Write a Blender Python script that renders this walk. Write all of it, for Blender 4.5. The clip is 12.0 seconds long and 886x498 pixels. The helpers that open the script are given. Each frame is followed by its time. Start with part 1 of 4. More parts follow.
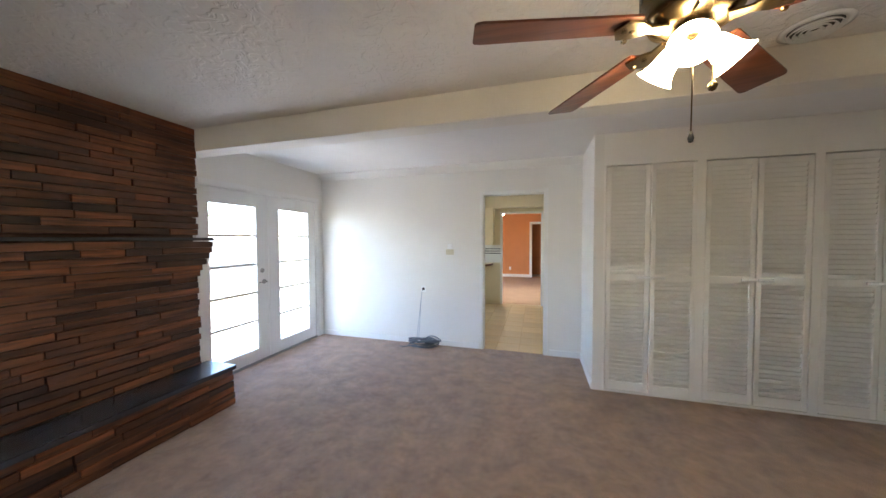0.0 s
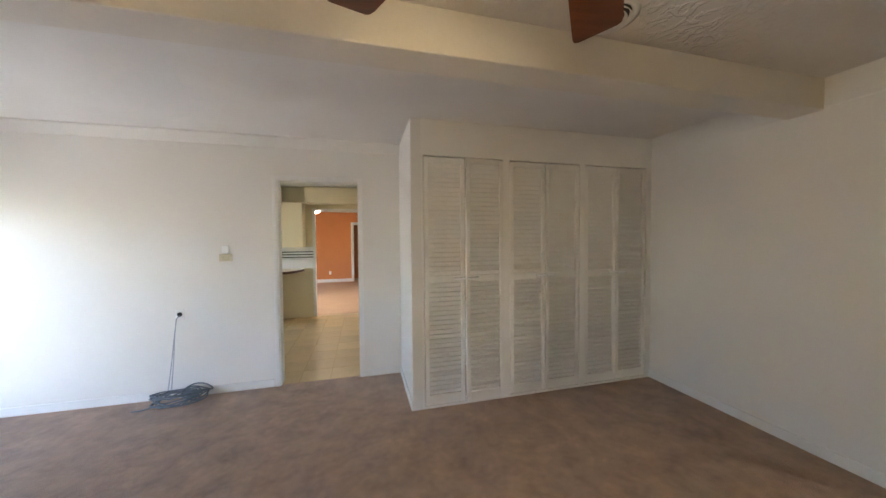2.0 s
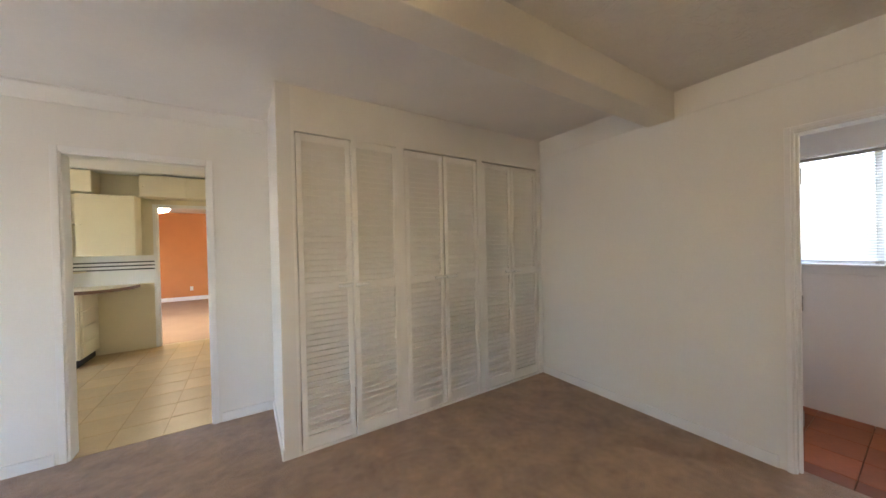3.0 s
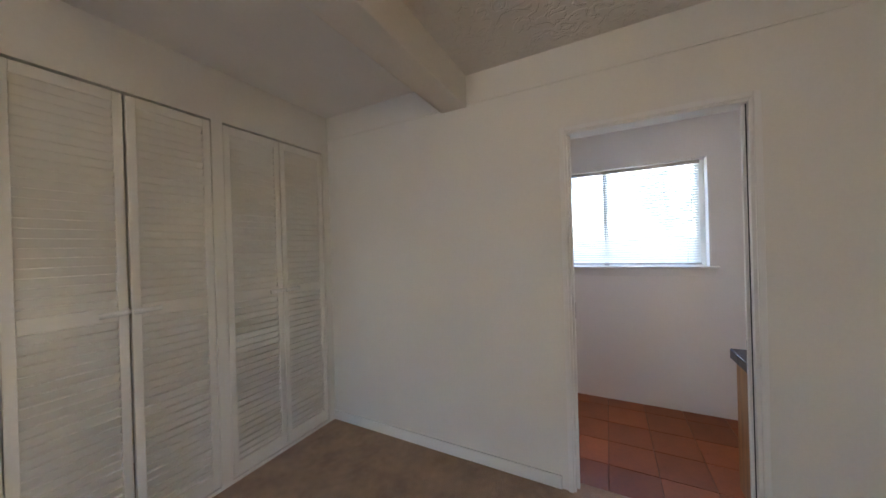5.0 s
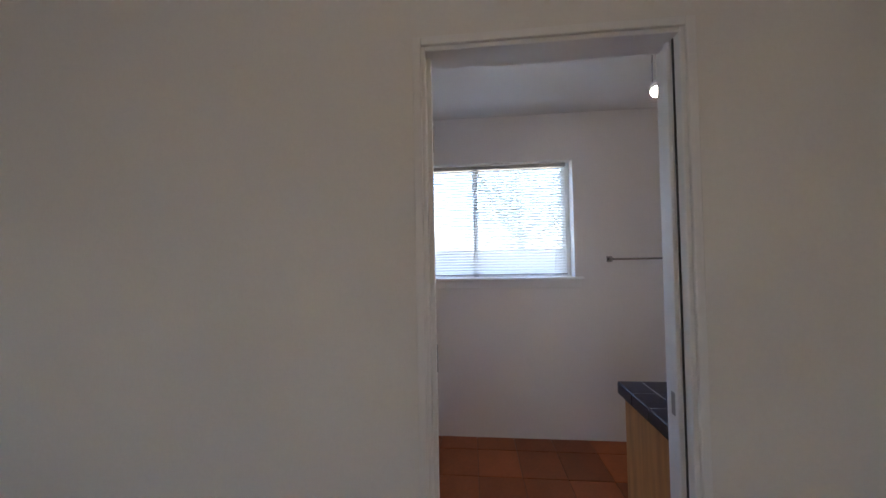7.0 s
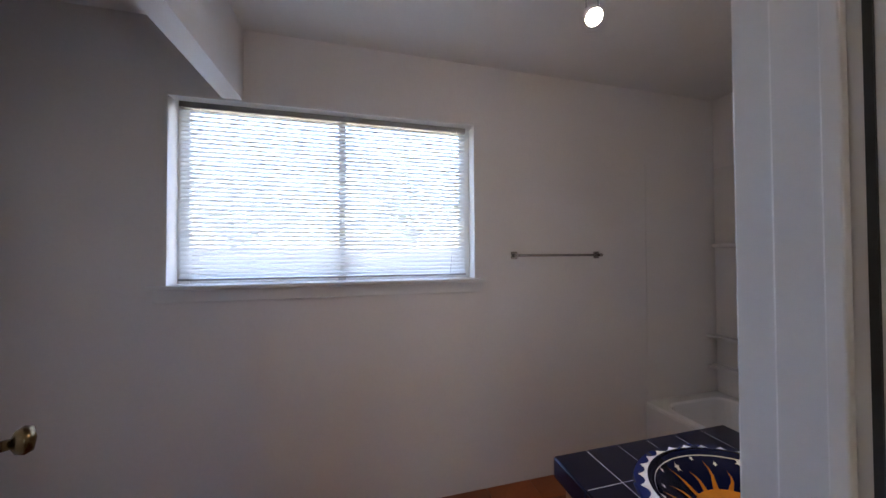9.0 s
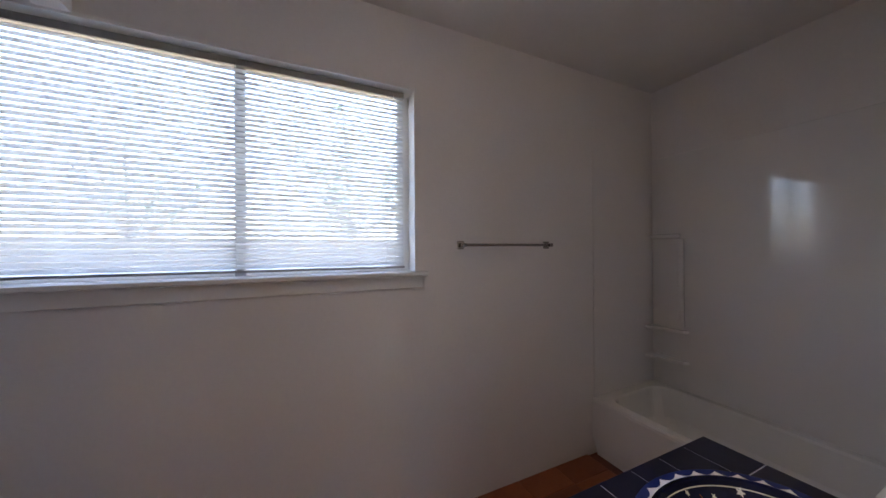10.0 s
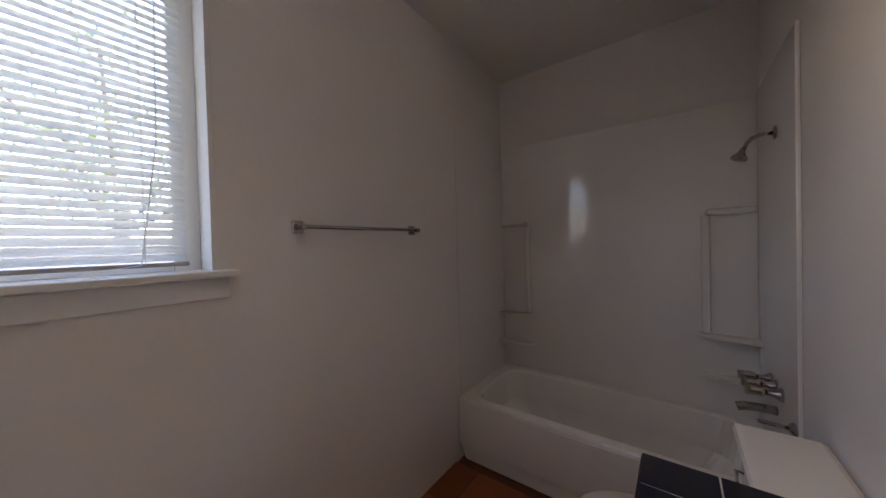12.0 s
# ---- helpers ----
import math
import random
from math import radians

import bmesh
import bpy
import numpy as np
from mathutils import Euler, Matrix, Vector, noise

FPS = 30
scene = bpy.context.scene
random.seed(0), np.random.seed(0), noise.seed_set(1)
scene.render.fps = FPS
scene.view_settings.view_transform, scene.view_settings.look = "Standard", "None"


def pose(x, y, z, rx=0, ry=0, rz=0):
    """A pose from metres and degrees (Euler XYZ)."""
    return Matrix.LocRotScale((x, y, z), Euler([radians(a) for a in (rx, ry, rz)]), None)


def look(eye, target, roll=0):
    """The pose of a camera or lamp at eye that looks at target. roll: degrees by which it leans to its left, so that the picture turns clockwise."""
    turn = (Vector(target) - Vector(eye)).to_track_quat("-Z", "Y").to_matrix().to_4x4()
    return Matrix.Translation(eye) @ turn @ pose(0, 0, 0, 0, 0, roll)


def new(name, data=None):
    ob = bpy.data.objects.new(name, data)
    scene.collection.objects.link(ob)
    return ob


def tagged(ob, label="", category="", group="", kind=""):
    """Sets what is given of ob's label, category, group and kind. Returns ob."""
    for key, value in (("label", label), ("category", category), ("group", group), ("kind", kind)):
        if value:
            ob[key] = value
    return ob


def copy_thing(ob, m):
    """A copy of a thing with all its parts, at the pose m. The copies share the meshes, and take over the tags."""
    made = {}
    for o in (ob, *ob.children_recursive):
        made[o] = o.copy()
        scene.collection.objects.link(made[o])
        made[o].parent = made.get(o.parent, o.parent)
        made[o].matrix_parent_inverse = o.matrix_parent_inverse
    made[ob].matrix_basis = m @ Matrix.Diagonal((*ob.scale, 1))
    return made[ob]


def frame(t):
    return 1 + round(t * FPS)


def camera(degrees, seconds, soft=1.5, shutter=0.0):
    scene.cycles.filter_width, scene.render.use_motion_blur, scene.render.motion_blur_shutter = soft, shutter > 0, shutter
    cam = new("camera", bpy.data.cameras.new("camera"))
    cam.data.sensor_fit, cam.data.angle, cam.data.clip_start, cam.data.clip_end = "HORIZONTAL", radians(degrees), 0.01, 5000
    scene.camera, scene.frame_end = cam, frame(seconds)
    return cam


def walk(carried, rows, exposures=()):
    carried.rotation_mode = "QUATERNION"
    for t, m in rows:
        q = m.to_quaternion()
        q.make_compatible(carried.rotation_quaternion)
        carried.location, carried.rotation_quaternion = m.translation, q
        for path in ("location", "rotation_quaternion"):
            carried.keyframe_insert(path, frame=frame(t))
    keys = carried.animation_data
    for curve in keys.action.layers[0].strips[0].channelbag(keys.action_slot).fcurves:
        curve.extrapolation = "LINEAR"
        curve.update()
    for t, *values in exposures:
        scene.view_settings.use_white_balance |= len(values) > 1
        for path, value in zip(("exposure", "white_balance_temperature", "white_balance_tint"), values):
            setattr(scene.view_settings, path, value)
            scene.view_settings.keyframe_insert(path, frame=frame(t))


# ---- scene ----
cam = camera(109.5, 12.0)
PATH = [
    (0, (0.645, 0.189, 1.460), (0.074, 2.105, 1.397), -0.2),
    (0.5, (0.603, 0.362, 1.430), (0.267, 2.333, 1.387), 0.1),
    (1, (0.621, 0.554, 1.402), (0.551, 2.552, 1.359), 0.2),
    (1.5, (0.704, 0.751, 1.402), (0.905, 2.740, 1.351), -0.1),
    (2, (0.775, 0.893, 1.429), (1.275, 2.828, 1.375), -0.5),
    (2.5, (0.844, 1.098, 1.405), (1.637, 2.933, 1.359), -0.6),
    (3, (0.988, 1.217, 1.362), (2.055, 2.908, 1.344), -1.3),
    (3.5, (1.172, 1.313, 1.39), (2.46, 2.843, 1.351), -1.7),
    (5.5, (2.03, 1.497, 1.349), (3.887, 2.239, 1.362), -1.6),
    (6, (2.249, 1.522, 1.348), (4.164, 2.099, 1.368), -1.2),
    (6.5, (2.469, 1.546, 1.329), (4.43, 1.935, 1.369), -0.8),
    (7, (2.692, 1.526, 1.324), (4.684, 1.705, 1.365), -1.1),
    (8.8, (3.424, 1.404, 1.271), (5.371, 0.949, 1.32), -0.3),
    (9, (3.495, 1.361, 1.281), (5.433, 0.866, 1.312), -0.3),
    (9.5, (3.652, 1.271, 1.262), (5.548, 0.633, 1.289), -0.5),
    (10, (3.788, 1.24, 1.24), (5.605, 0.403, 1.247), -0.4),
    (10.5, (3.913, 1.252, 1.22), (5.59, 0.162, 1.207), -0.5),
    (11, (4.019, 1.234, 1.21), (5.533, -0.072, 1.181), -0.9),
    (11.5, (4.129, 1.115, 1.222), (5.494, -0.346, 1.193), -1.7),
    (12, (4.232, 1.02, 1.188), (5.427, -0.584, 1.159), -1.5),
]
EXPOSURES = [(0.0, 4.95, 6000, 10), (1.0, 4.65, 6050, 10), (2.5, 4.9, 6700, 12), (3.5, 5.12, 6650, 12), (5.5, 4.6, 6000, 13), (7.0, 4.3, 5950, 16), (9.0, 4.3, 6200, 20), (10.5, 3.85, 6500, 21), (12.0, 3.8, 6900, 21)]
walk(cam, [(t, look(eye, target, roll)) for t, eye, target, roll in PATH], EXPOSURES)

# ---- world, sun, exposure ----
world = bpy.data.worlds.new("world")
scene.world = world
world.use_nodes = True
wn = world.node_tree.nodes
sky = wn.new("ShaderNodeTexSky")
sky.sky_type = "NISHITA"
sky.sun_disc = False
sky.sun_elevation = radians(52)
sky.sun_rotation = radians(180)
wn["Background"].inputs[1].default_value = 0.15
world.node_tree.links.new(sky.outputs[0], wn["Background"].inputs[0])
sun = new("sun", bpy.data.lights.new("sun", "SUN"))
sun.data.energy, sun.data.angle, sun.data.color = 3.2, radians(0.6), (1.0, 0.95, 0.88)
sun.matrix_world = look((0, -20, 25), (0.6, 0, 0))


# ---- materials ----
def mat(name, color, rough=0.6, metal=0.0, var=0.12, scale=3.0, fine=60.0, bump=0.1, depth=0.002, coat=0.0, rand=0.0, island=False):
    """Principled paint with stains at two scales, fine relief, and per-piece variation."""
    m = bpy.data.materials.new(name)
    m.use_nodes = True
    nt = m.node_tree
    n, l = nt.nodes, nt.links
    b = n["Principled BSDF"]
    b.inputs["Roughness"].default_value = rough
    b.inputs["Metallic"].default_value = metal
    b.inputs["Coat Weight"].default_value = coat
    tc = n.new("ShaderNodeTexCoord")
    big, small = n.new("ShaderNodeTexNoise"), n.new("ShaderNodeTexNoise")
    big.inputs["Scale"].default_value, small.inputs["Scale"].default_value = scale, fine
    big.inputs["Detail"].default_value = 4
    l.new(tc.outputs["Object"], big.inputs["Vector"])
    l.new(tc.outputs["Object"], small.inputs["Vector"])
    mix = n.new("ShaderNodeMath")
    mix.operation = "MULTIPLY_ADD"
    l.new(small.outputs[0], mix.inputs[0])
    mix.inputs[1].default_value = 0.5
    l.new(big.outputs[0], mix.inputs[2])
    mr = n.new("ShaderNodeMapRange")
    mr.inputs["From Min"].default_value, mr.inputs["From Max"].default_value = 0.35, 1.15
    mr.inputs["To Min"].default_value, mr.inputs["To Max"].default_value = 1 - var, 1 + var
    l.new(mix.outputs[0], mr.inputs["Value"])
    value = mr.outputs[0]
    if rand or island:
        src = n.new("ShaderNodeNewGeometry").outputs["Random Per Island"] if island else n.new("ShaderNodeObjectInfo").outputs["Random"]
        r2 = n.new("ShaderNodeMapRange")
        r2.inputs["To Min"].default_value, r2.inputs["To Max"].default_value = 1 - rand, 1 + rand
        l.new(src, r2.inputs["Value"])
        mul = n.new("ShaderNodeMath")
        mul.operation = "MULTIPLY"
        l.new(value, mul.inputs[0])
        l.new(r2.outputs[0], mul.inputs[1])
        value = mul.outputs[0]
    vm = n.new("ShaderNodeVectorMath")
    vm.operation = "SCALE"
    vm.inputs[0].default_value = color
    l.new(value, vm.inputs["Scale"])
    l.new(vm.outputs[0], b.inputs["Base Color"])
    if bump:
        bp = n.new("ShaderNodeBump")
        bp.inputs["Strength"].default_value, bp.inputs["Distance"].default_value = bump, depth
        l.new(small.outputs[0], bp.inputs["Height"])
        l.new(bp.outputs[0], b.inputs["Normal"])
    return m


def glow(name, color, strength):
    m = bpy.data.materials.new(name)
    m.use_nodes = True
    b = m.node_tree.nodes["Principled BSDF"]
    b.inputs["Base Color"].default_value = (0.8, 0.75, 0.65, 1)
    b.inputs["Emission Color"].default_value = (*color, 1)
    b.inputs["Emission Strength"].default_value = strength
    return m


def knockdown(name, color):
    """Trowelled ceiling plaster: flattened islands of texture over a smooth ground."""
    m = mat(name, color, 0.85, var=0.05, bump=0)
    n, l = m.node_tree.nodes, m.node_tree.links
    tc = n.new("ShaderNodeTexCoord")
    a = n.new("ShaderNodeTexNoise")
    a.inputs["Scale"].default_value, a.inputs["Detail"].default_value, a.inputs["Distortion"].default_value = 12, 4, 1.6
    l.new(tc.outputs["Object"], a.inputs["Vector"])
    r = n.new("ShaderNodeMapRange")
    r.interpolation_type = "SMOOTHSTEP"
    r.inputs["From Min"].default_value, r.inputs["From Max"].default_value = 0.46, 0.58
    l.new(a.outputs[0], r.inputs["Value"])
    bp = n.new("ShaderNodeBump")
    bp.inputs["Strength"].default_value, bp.inputs["Distance"].default_value = 0.5, 0.007
    l.new(r.outputs[0], bp.inputs["Height"])
    l.new(bp.outputs[0], n["Principled BSDF"].inputs["Normal"])
    return m


def grain(name, c0, c1, axis=0, rough=0.45, rand=0.25):
    """Wood or streaky stained brick: long grain stretched along one axis."""
    m = bpy.data.materials.new(name)
    m.use_nodes = True
    n, l = m.node_tree.nodes, m.node_tree.links
    b = n["Principled BSDF"]
    b.inputs["Roughness"].default_value = rough
    tc, mp = n.new("ShaderNodeTexCoord"), n.new("ShaderNodeMapping")
    oi = n.new("ShaderNodeObjectInfo")
    s = [40.0, 40.0, 40.0]
    s[axis] = 3.0
    mp.inputs["Scale"].default_value = s
    l.new(tc.outputs["Object"], mp.inputs["Vector"])
    off = n.new("ShaderNodeVectorMath")
    off.operation = "SCALE"
    off.inputs[0].default_value = (31, 17, 23)
    l.new(oi.outputs["Random"], off.inputs["Scale"])
    l.new(off.outputs[0], mp.inputs["Location"])
    nz = n.new("ShaderNodeTexNoise")
    nz.inputs["Scale"].default_value, nz.inputs["Detail"].default_value = 1.0, 5
    l.new(mp.outputs[0], nz.inputs["Vector"])
    ramp = n.new("ShaderNodeValToRGB")
    ramp.color_ramp.elements[0].position, ramp.color_ramp.elements[1].position = 0.3, 0.7
    ramp.color_ramp.elements[0].color, ramp.color_ramp.elements[1].color = (*c0, 1), (*c1, 1)
    l.new(nz.outputs[0], ramp.inputs[0])
    mr = n.new("ShaderNodeMapRange")
    mr.inputs["To Min"].default_value, mr.inputs["To Max"].default_value = 1 - rand, 1 + rand
    l.new(oi.outputs["Random"], mr.inputs["Value"])
    vm = n.new("ShaderNodeVectorMath")
    vm.operation = "SCALE"
    l.new(ramp.outputs[0], vm.inputs[0])
    l.new(mr.outputs[0], vm.inputs["Scale"])
    l.new(vm.outputs[0], b.inputs["Base Color"])
    bp = n.new("ShaderNodeBump")
    bp.inputs["Strength"].default_value, bp.inputs["Distance"].default_value = 0.3, 0.003
    l.new(nz.outputs[0], bp.inputs["Height"])
    l.new(bp.outputs[0], b.inputs["Normal"])
    return m


def carpet_mat():
    m = mat("carpet", (0.48, 0.312, 0.21), 0.95, var=0.42, scale=6.0, fine=22.0, bump=0)
    n, l = m.node_tree.nodes, m.node_tree.links
    tc = n.new("ShaderNodeTexCoord")
    a, c = n.new("ShaderNodeTexNoise"), n.new("ShaderNodeTexNoise")
    a.inputs["Scale"].default_value, a.inputs["Detail"].default_value = 160, 2
    c.inputs["Scale"].default_value, c.inputs["Detail"].default_value = 9, 4
    l.new(tc.outputs["Object"], a.inputs["Vector"])
    l.new(tc.outputs["Object"], c.inputs["Vector"])
    ad = n.new("ShaderNodeMath")
    ad.operation = "MULTIPLY_ADD"
    l.new(c.outputs[0], ad.inputs[0])
    ad.inputs[1].default_value = 1.6
    l.new(a.outputs[0], ad.inputs[2])
    bp = n.new("ShaderNodeBump")
    bp.inputs["Strength"].default_value, bp.inputs["Distance"].default_value = 0.9, 0.03
    l.new(ad.outputs[0], bp.inputs["Height"])
    l.new(bp.outputs[0], n["Principled BSDF"].inputs["Normal"])
    n["Principled BSDF"].inputs["Sheen Weight"].default_value = 0.3
    return m


def glass_mat():
    m = bpy.data.materials.new("glass")
    m.use_nodes = True
    b = m.node_tree.nodes["Principled BSDF"]
    b.inputs["Transmission Weight"].default_value = 1.0
    b.inputs["Roughness"].default_value = 0.0
    b.inputs["IOR"].default_value = 1.1
    return m


WALL = mat("white_wall_paint", (0.78, 0.76, 0.72), 0.7, var=0.05, scale=1.2, fine=90, bump=0.15, depth=0.002)
BATHW = mat("bath_wall_paint", (0.80, 0.77, 0.75), 0.32, var=0.05, scale=1.2, fine=70, bump=0.15, depth=0.002)
TRIM = mat("white_trim_paint", (0.80, 0.79, 0.77), 0.4, var=0.04, bump=0.05)
LOUVER = mat("cream_door_paint", (0.83, 0.81, 0.77), 0.5, var=0.05, bump=0.05)
CEIL = knockdown("knockdown_plaster", (0.76, 0.73, 0.69))
SMOOTH = mat("ceiling_paint", (0.78, 0.76, 0.73), 0.8, var=0.04, bump=0.08)
BEAM = mat("beam_paint", (0.76, 0.72, 0.65), 0.6, var=0.06, bump=0.1)
CARPET = carpet_mat()
BRICK = grain("stained_brick", (0.030, 0.009, 0.0035), (0.18, 0.056, 0.017), 1, 0.5, 0.75)
MORTAR = mat("dark_mortar", (0.05, 0.021, 0.010), 0.95, bump=0.4, depth=0.005)
SLATE = mat("hearth_slate", (0.05, 0.05, 0.055), 0.25, var=0.3, bump=0.1)
BLADE = grain("fan_blade_wood", (0.065, 0.019, 0.009), (0.15, 0.048, 0.021), 0, 0.35, 0.1)
BRASS = mat("antique_brass", (0.15, 0.105, 0.05), 0.26, 1.0, bump=0.05)
CHROME = mat("chrome", (0.75, 0.75, 0.76), 0.12, 1.0, var=0.03, bump=0)
# darker grey chrome for the towel bar, shower and tub fittings
DCHROME = mat("dark_chrome", (0.38, 0.36, 0.35), 0.16, 1.0, var=0.05, bump=0)
STEEL = mat("dull_nickel", (0.35, 0.34, 0.33), 0.35, 1.0, bump=0.02)
GREYAL = mat("grey_aluminium", (0.42, 0.42, 0.43), 0.45, 0.2, bump=0.02)
# black for small parts, also standing in for shaded gaps
BLACK = mat("black_parts_gap_shade", (0.02, 0.02, 0.022), 0.5, bump=0.05)
CABLE = mat("grey_cable", (0.15, 0.18, 0.22), 0.5, bump=0.05)
PALEC = mat("pale_grey_cord", (0.34, 0.37, 0.42), 0.5, bump=0.05)
PLASTIC = mat("almond_plastic", (0.62, 0.56, 0.40), 0.45, bump=0.0)
WHITEP = mat("white_plastic", (0.88, 0.88, 0.87), 0.25, bump=0.0)
SHADE = glow("lit_frosted_glass", (1.0, 0.76, 0.42), 2.9)
SPOT = glow("lit_spot_lamp", (1.0, 0.85, 0.64), 48.0)
DOME = glow("lit_dome", (1.0, 0.88, 0.7), 6.0)
GLASS = glass_mat()
BLIND = mat("white_blind_slat", (0.80, 0.80, 0.80), 0.45, var=0.03, bump=0)
bn, bk = BLIND.node_tree.nodes, BLIND.node_tree.links
trans, blend = bn.new("ShaderNodeBsdfTranslucent"), bn.new("ShaderNodeMixShader")
trans.inputs["Color"].default_value = (0.76, 0.78, 0.78, 1)
blend.inputs[0].default_value = 0.6
bk.new(bn["Principled BSDF"].outputs[0], blend.inputs[1])
bk.new(trans.outputs[0], blend.inputs[2])
bk.new(blend.outputs[0], bn["Material Output"].inputs["Surface"])
TERRA = mat("terracotta_tile", (0.25, 0.068, 0.022), 0.38, var=0.25, scale=5, fine=40, bump=0.15, rand=0.35)
GROUT = mat("brown_grout", (0.16, 0.06, 0.035), 0.9, bump=0.3)
KTILE = mat("beige_floor_tile", (0.47, 0.335, 0.17), 0.4, var=0.14, rand=0.09, bump=0.08)
KGROUT = mat("beige_grout", (0.40, 0.285, 0.15), 0.9, bump=0.2)
KWALL = mat("cream_kitchen_paint", (0.74, 0.66, 0.48), 0.6, var=0.05, bump=0.1)
KCAB = mat("cream_cabinet_paint", (0.78, 0.69, 0.50), 0.4, var=0.05, bump=0.05)
KTOP = mat("dark_worktop_edge", (0.14, 0.06, 0.03), 0.35, var=0.2, bump=0.05)
ORANGE = mat("orange_wall_paint", (0.60, 0.225, 0.075), 0.65, var=0.06, bump=0.12)
SURR = mat("glossy_white_surround", (0.80, 0.78, 0.76), 0.09, var=0.02, bump=0.03, depth=0.004, fine=4, coat=0.4)
PORC = mat("white_porcelain", (0.82, 0.81, 0.79), 0.08, var=0.02, bump=0)
NAVY = mat("navy_glazed_tile", (0.007, 0.008, 0.026), 0.12, var=0.3, rand=0.3, bump=0.05)
WGROUT = mat("white_grout", (0.5, 0.5, 0.5), 0.8, bump=0.1)
OAK = grain("honey_oak", (0.30, 0.13, 0.04), (0.50, 0.24, 0.08), 2, 0.35, 0.1)
SINKB = mat("sink_blue_glaze", (0.007, 0.011, 0.055), 0.08, var=0.3, bump=0)
SINKR = mat("sink_rim_glaze", (0.012, 0.02, 0.10), 0.08, var=0.4, fine=40, bump=0)
SINKW = mat("sink_white_glaze", (0.78, 0.78, 0.76), 0.08, bump=0)
SINKO = mat("sink_orange_glaze", (0.55, 0.20, 0.02), 0.1, var=0.3, fine=30, bump=0)
CONC = mat("patio_concrete", (0.40, 0.385, 0.36), 0.9, var=0.15, bump=0.2)
GRASS = mat("dry_lawn", (0.20, 0.17, 0.10), 0.95, var=0.4, scale=0.6, fine=20, bump=0.5, depth=0.03)
FENCE = grain("weathered_fence", (0.22, 0.19, 0.16), (0.40, 0.35, 0.30), 2, 0.9, 0.2)
BARK = mat("bark", (0.17, 0.14, 0.11), 0.95, var=0.3, bump=0.6, depth=0.02)
LEAF = mat("leaf", (0.15, 0.21, 0.08), 0.5, var=0.3, island=True, rand=0.5, bump=0)
ROOF = mat("roof_underside", (0.5, 0.48, 0.45), 0.9, bump=0.1)


# ---- builders ----
def thing(name, loc=(0, 0, 0), label="", category="", group="", kind="", rz=0.0):
    ob = new(name)
    ob.empty_display_size = 0.1
    ob.matrix_basis = pose(*loc, 0, 0, rz)
    return tagged(ob, label, category, group, kind)


def mesh_of(bm, name, material, smooth=False):
    me = bpy.data.meshes.new(name)
    bmesh.ops.recalc_face_normals(bm, faces=bm.faces)
    bm.to_mesh(me)
    bm.free()
    me.materials.append(material)
    if smooth:
        me.polygons.foreach_set("use_smooth", [True] * len(me.polygons))
    return me


def part(name, bm, material, parent, label="", smooth=False):
    ob = new(name, mesh_of(bm, name, material, smooth))
    ob.parent = parent
    return tagged(ob, label)


def struct(name, bm, material, label="", smooth=False):
    return tagged(new(name, mesh_of(bm, name, material, smooth)), label, kind="structure")


def single(name, bm, material, loc, label, category, group="", smooth=False):
    ob = new(name, mesh_of(bm, name, material, smooth))
    ob.matrix_basis = pose(*loc)
    return tagged(ob, label, category, group)


def box(bm, x0, x1, y0, y1, z0, z1, bevel=0.0, m=None):
    made = bmesh.ops.create_cube(bm, size=1)["verts"]
    for v in made:
        v.co = Vector(((x0 + x1) / 2 + v.co.x * (x1 - x0), (y0 + y1) / 2 + v.co.y * (y1 - y0), (z0 + z1) / 2 + v.co.z * (z1 - z0)))
    if bevel:
        es = list({e for v in made for e in v.link_edges})
        r = bmesh.ops.bevel(bm, geom=es, offset=bevel, segments=2, affect="EDGES", profile=0.5)
        made = list({v for f in r["faces"] for v in f.verts} | {v for v in made if v.is_valid})
    if m is not None:
        bmesh.ops.transform(bm, matrix=m, verts=made)
    return bm


def B(*a, bevel=0.0, m=None):
    return box(bmesh.new(), *a, bevel=bevel, m=m)


def lathe(profile, n=24, m=None, bm=None, sx=1.0, sy=1.0):
    """A turned shape from (radius, height) pairs."""
    bm = bm or bmesh.new()
    rings = []
    for r, z in profile:
        rings.append([bm.verts.new((max(r, 1e-4) * math.cos(2 * math.pi * i / n) * sx, max(r, 1e-4) * math.sin(2 * math.pi * i / n) * sy, z)) for i in range(n)])
    for a, b in zip(rings, rings[1:]):
        for i in range(n):
            bm.faces.new((a[i], a[(i + 1) % n], b[(i + 1) % n], b[i]))
    if m is not None:
        bmesh.ops.transform(bm, matrix=m, verts=[v for ring in rings for v in ring])
    return bm


def tube(points, r, n=8, bm=None, closed=False):
    """A round rod along points."""
    bm = bm or bmesh.new()
    pts = [Vector(p) for p in points]
    rings = []
    for i, p in enumerate(pts):
        d = (pts[min(i + 1, len(pts) - 1)] - pts[max(i - 1, 0)]).normalized()
        u = d.cross(Vector((0.31, 0.17, 0.93)))
        u = (u if u.length > 1e-3 else d.orthogonal()).normalized()
        w = d.cross(u)
        rings.append([bm.verts.new(p + r * (math.cos(2 * math.pi * k / n) * u + math.sin(2 * math.pi * k / n) * w)) for k in range(n)])
    for a, b in zip(rings, rings[1:]):
        for k in range(n):
            bm.faces.new((a[k], a[(k + 1) % n], b[(k + 1) % n], b[k]))
    bm.faces.new(rings[0])
    bm.faces.new(rings[-1])
    return bm


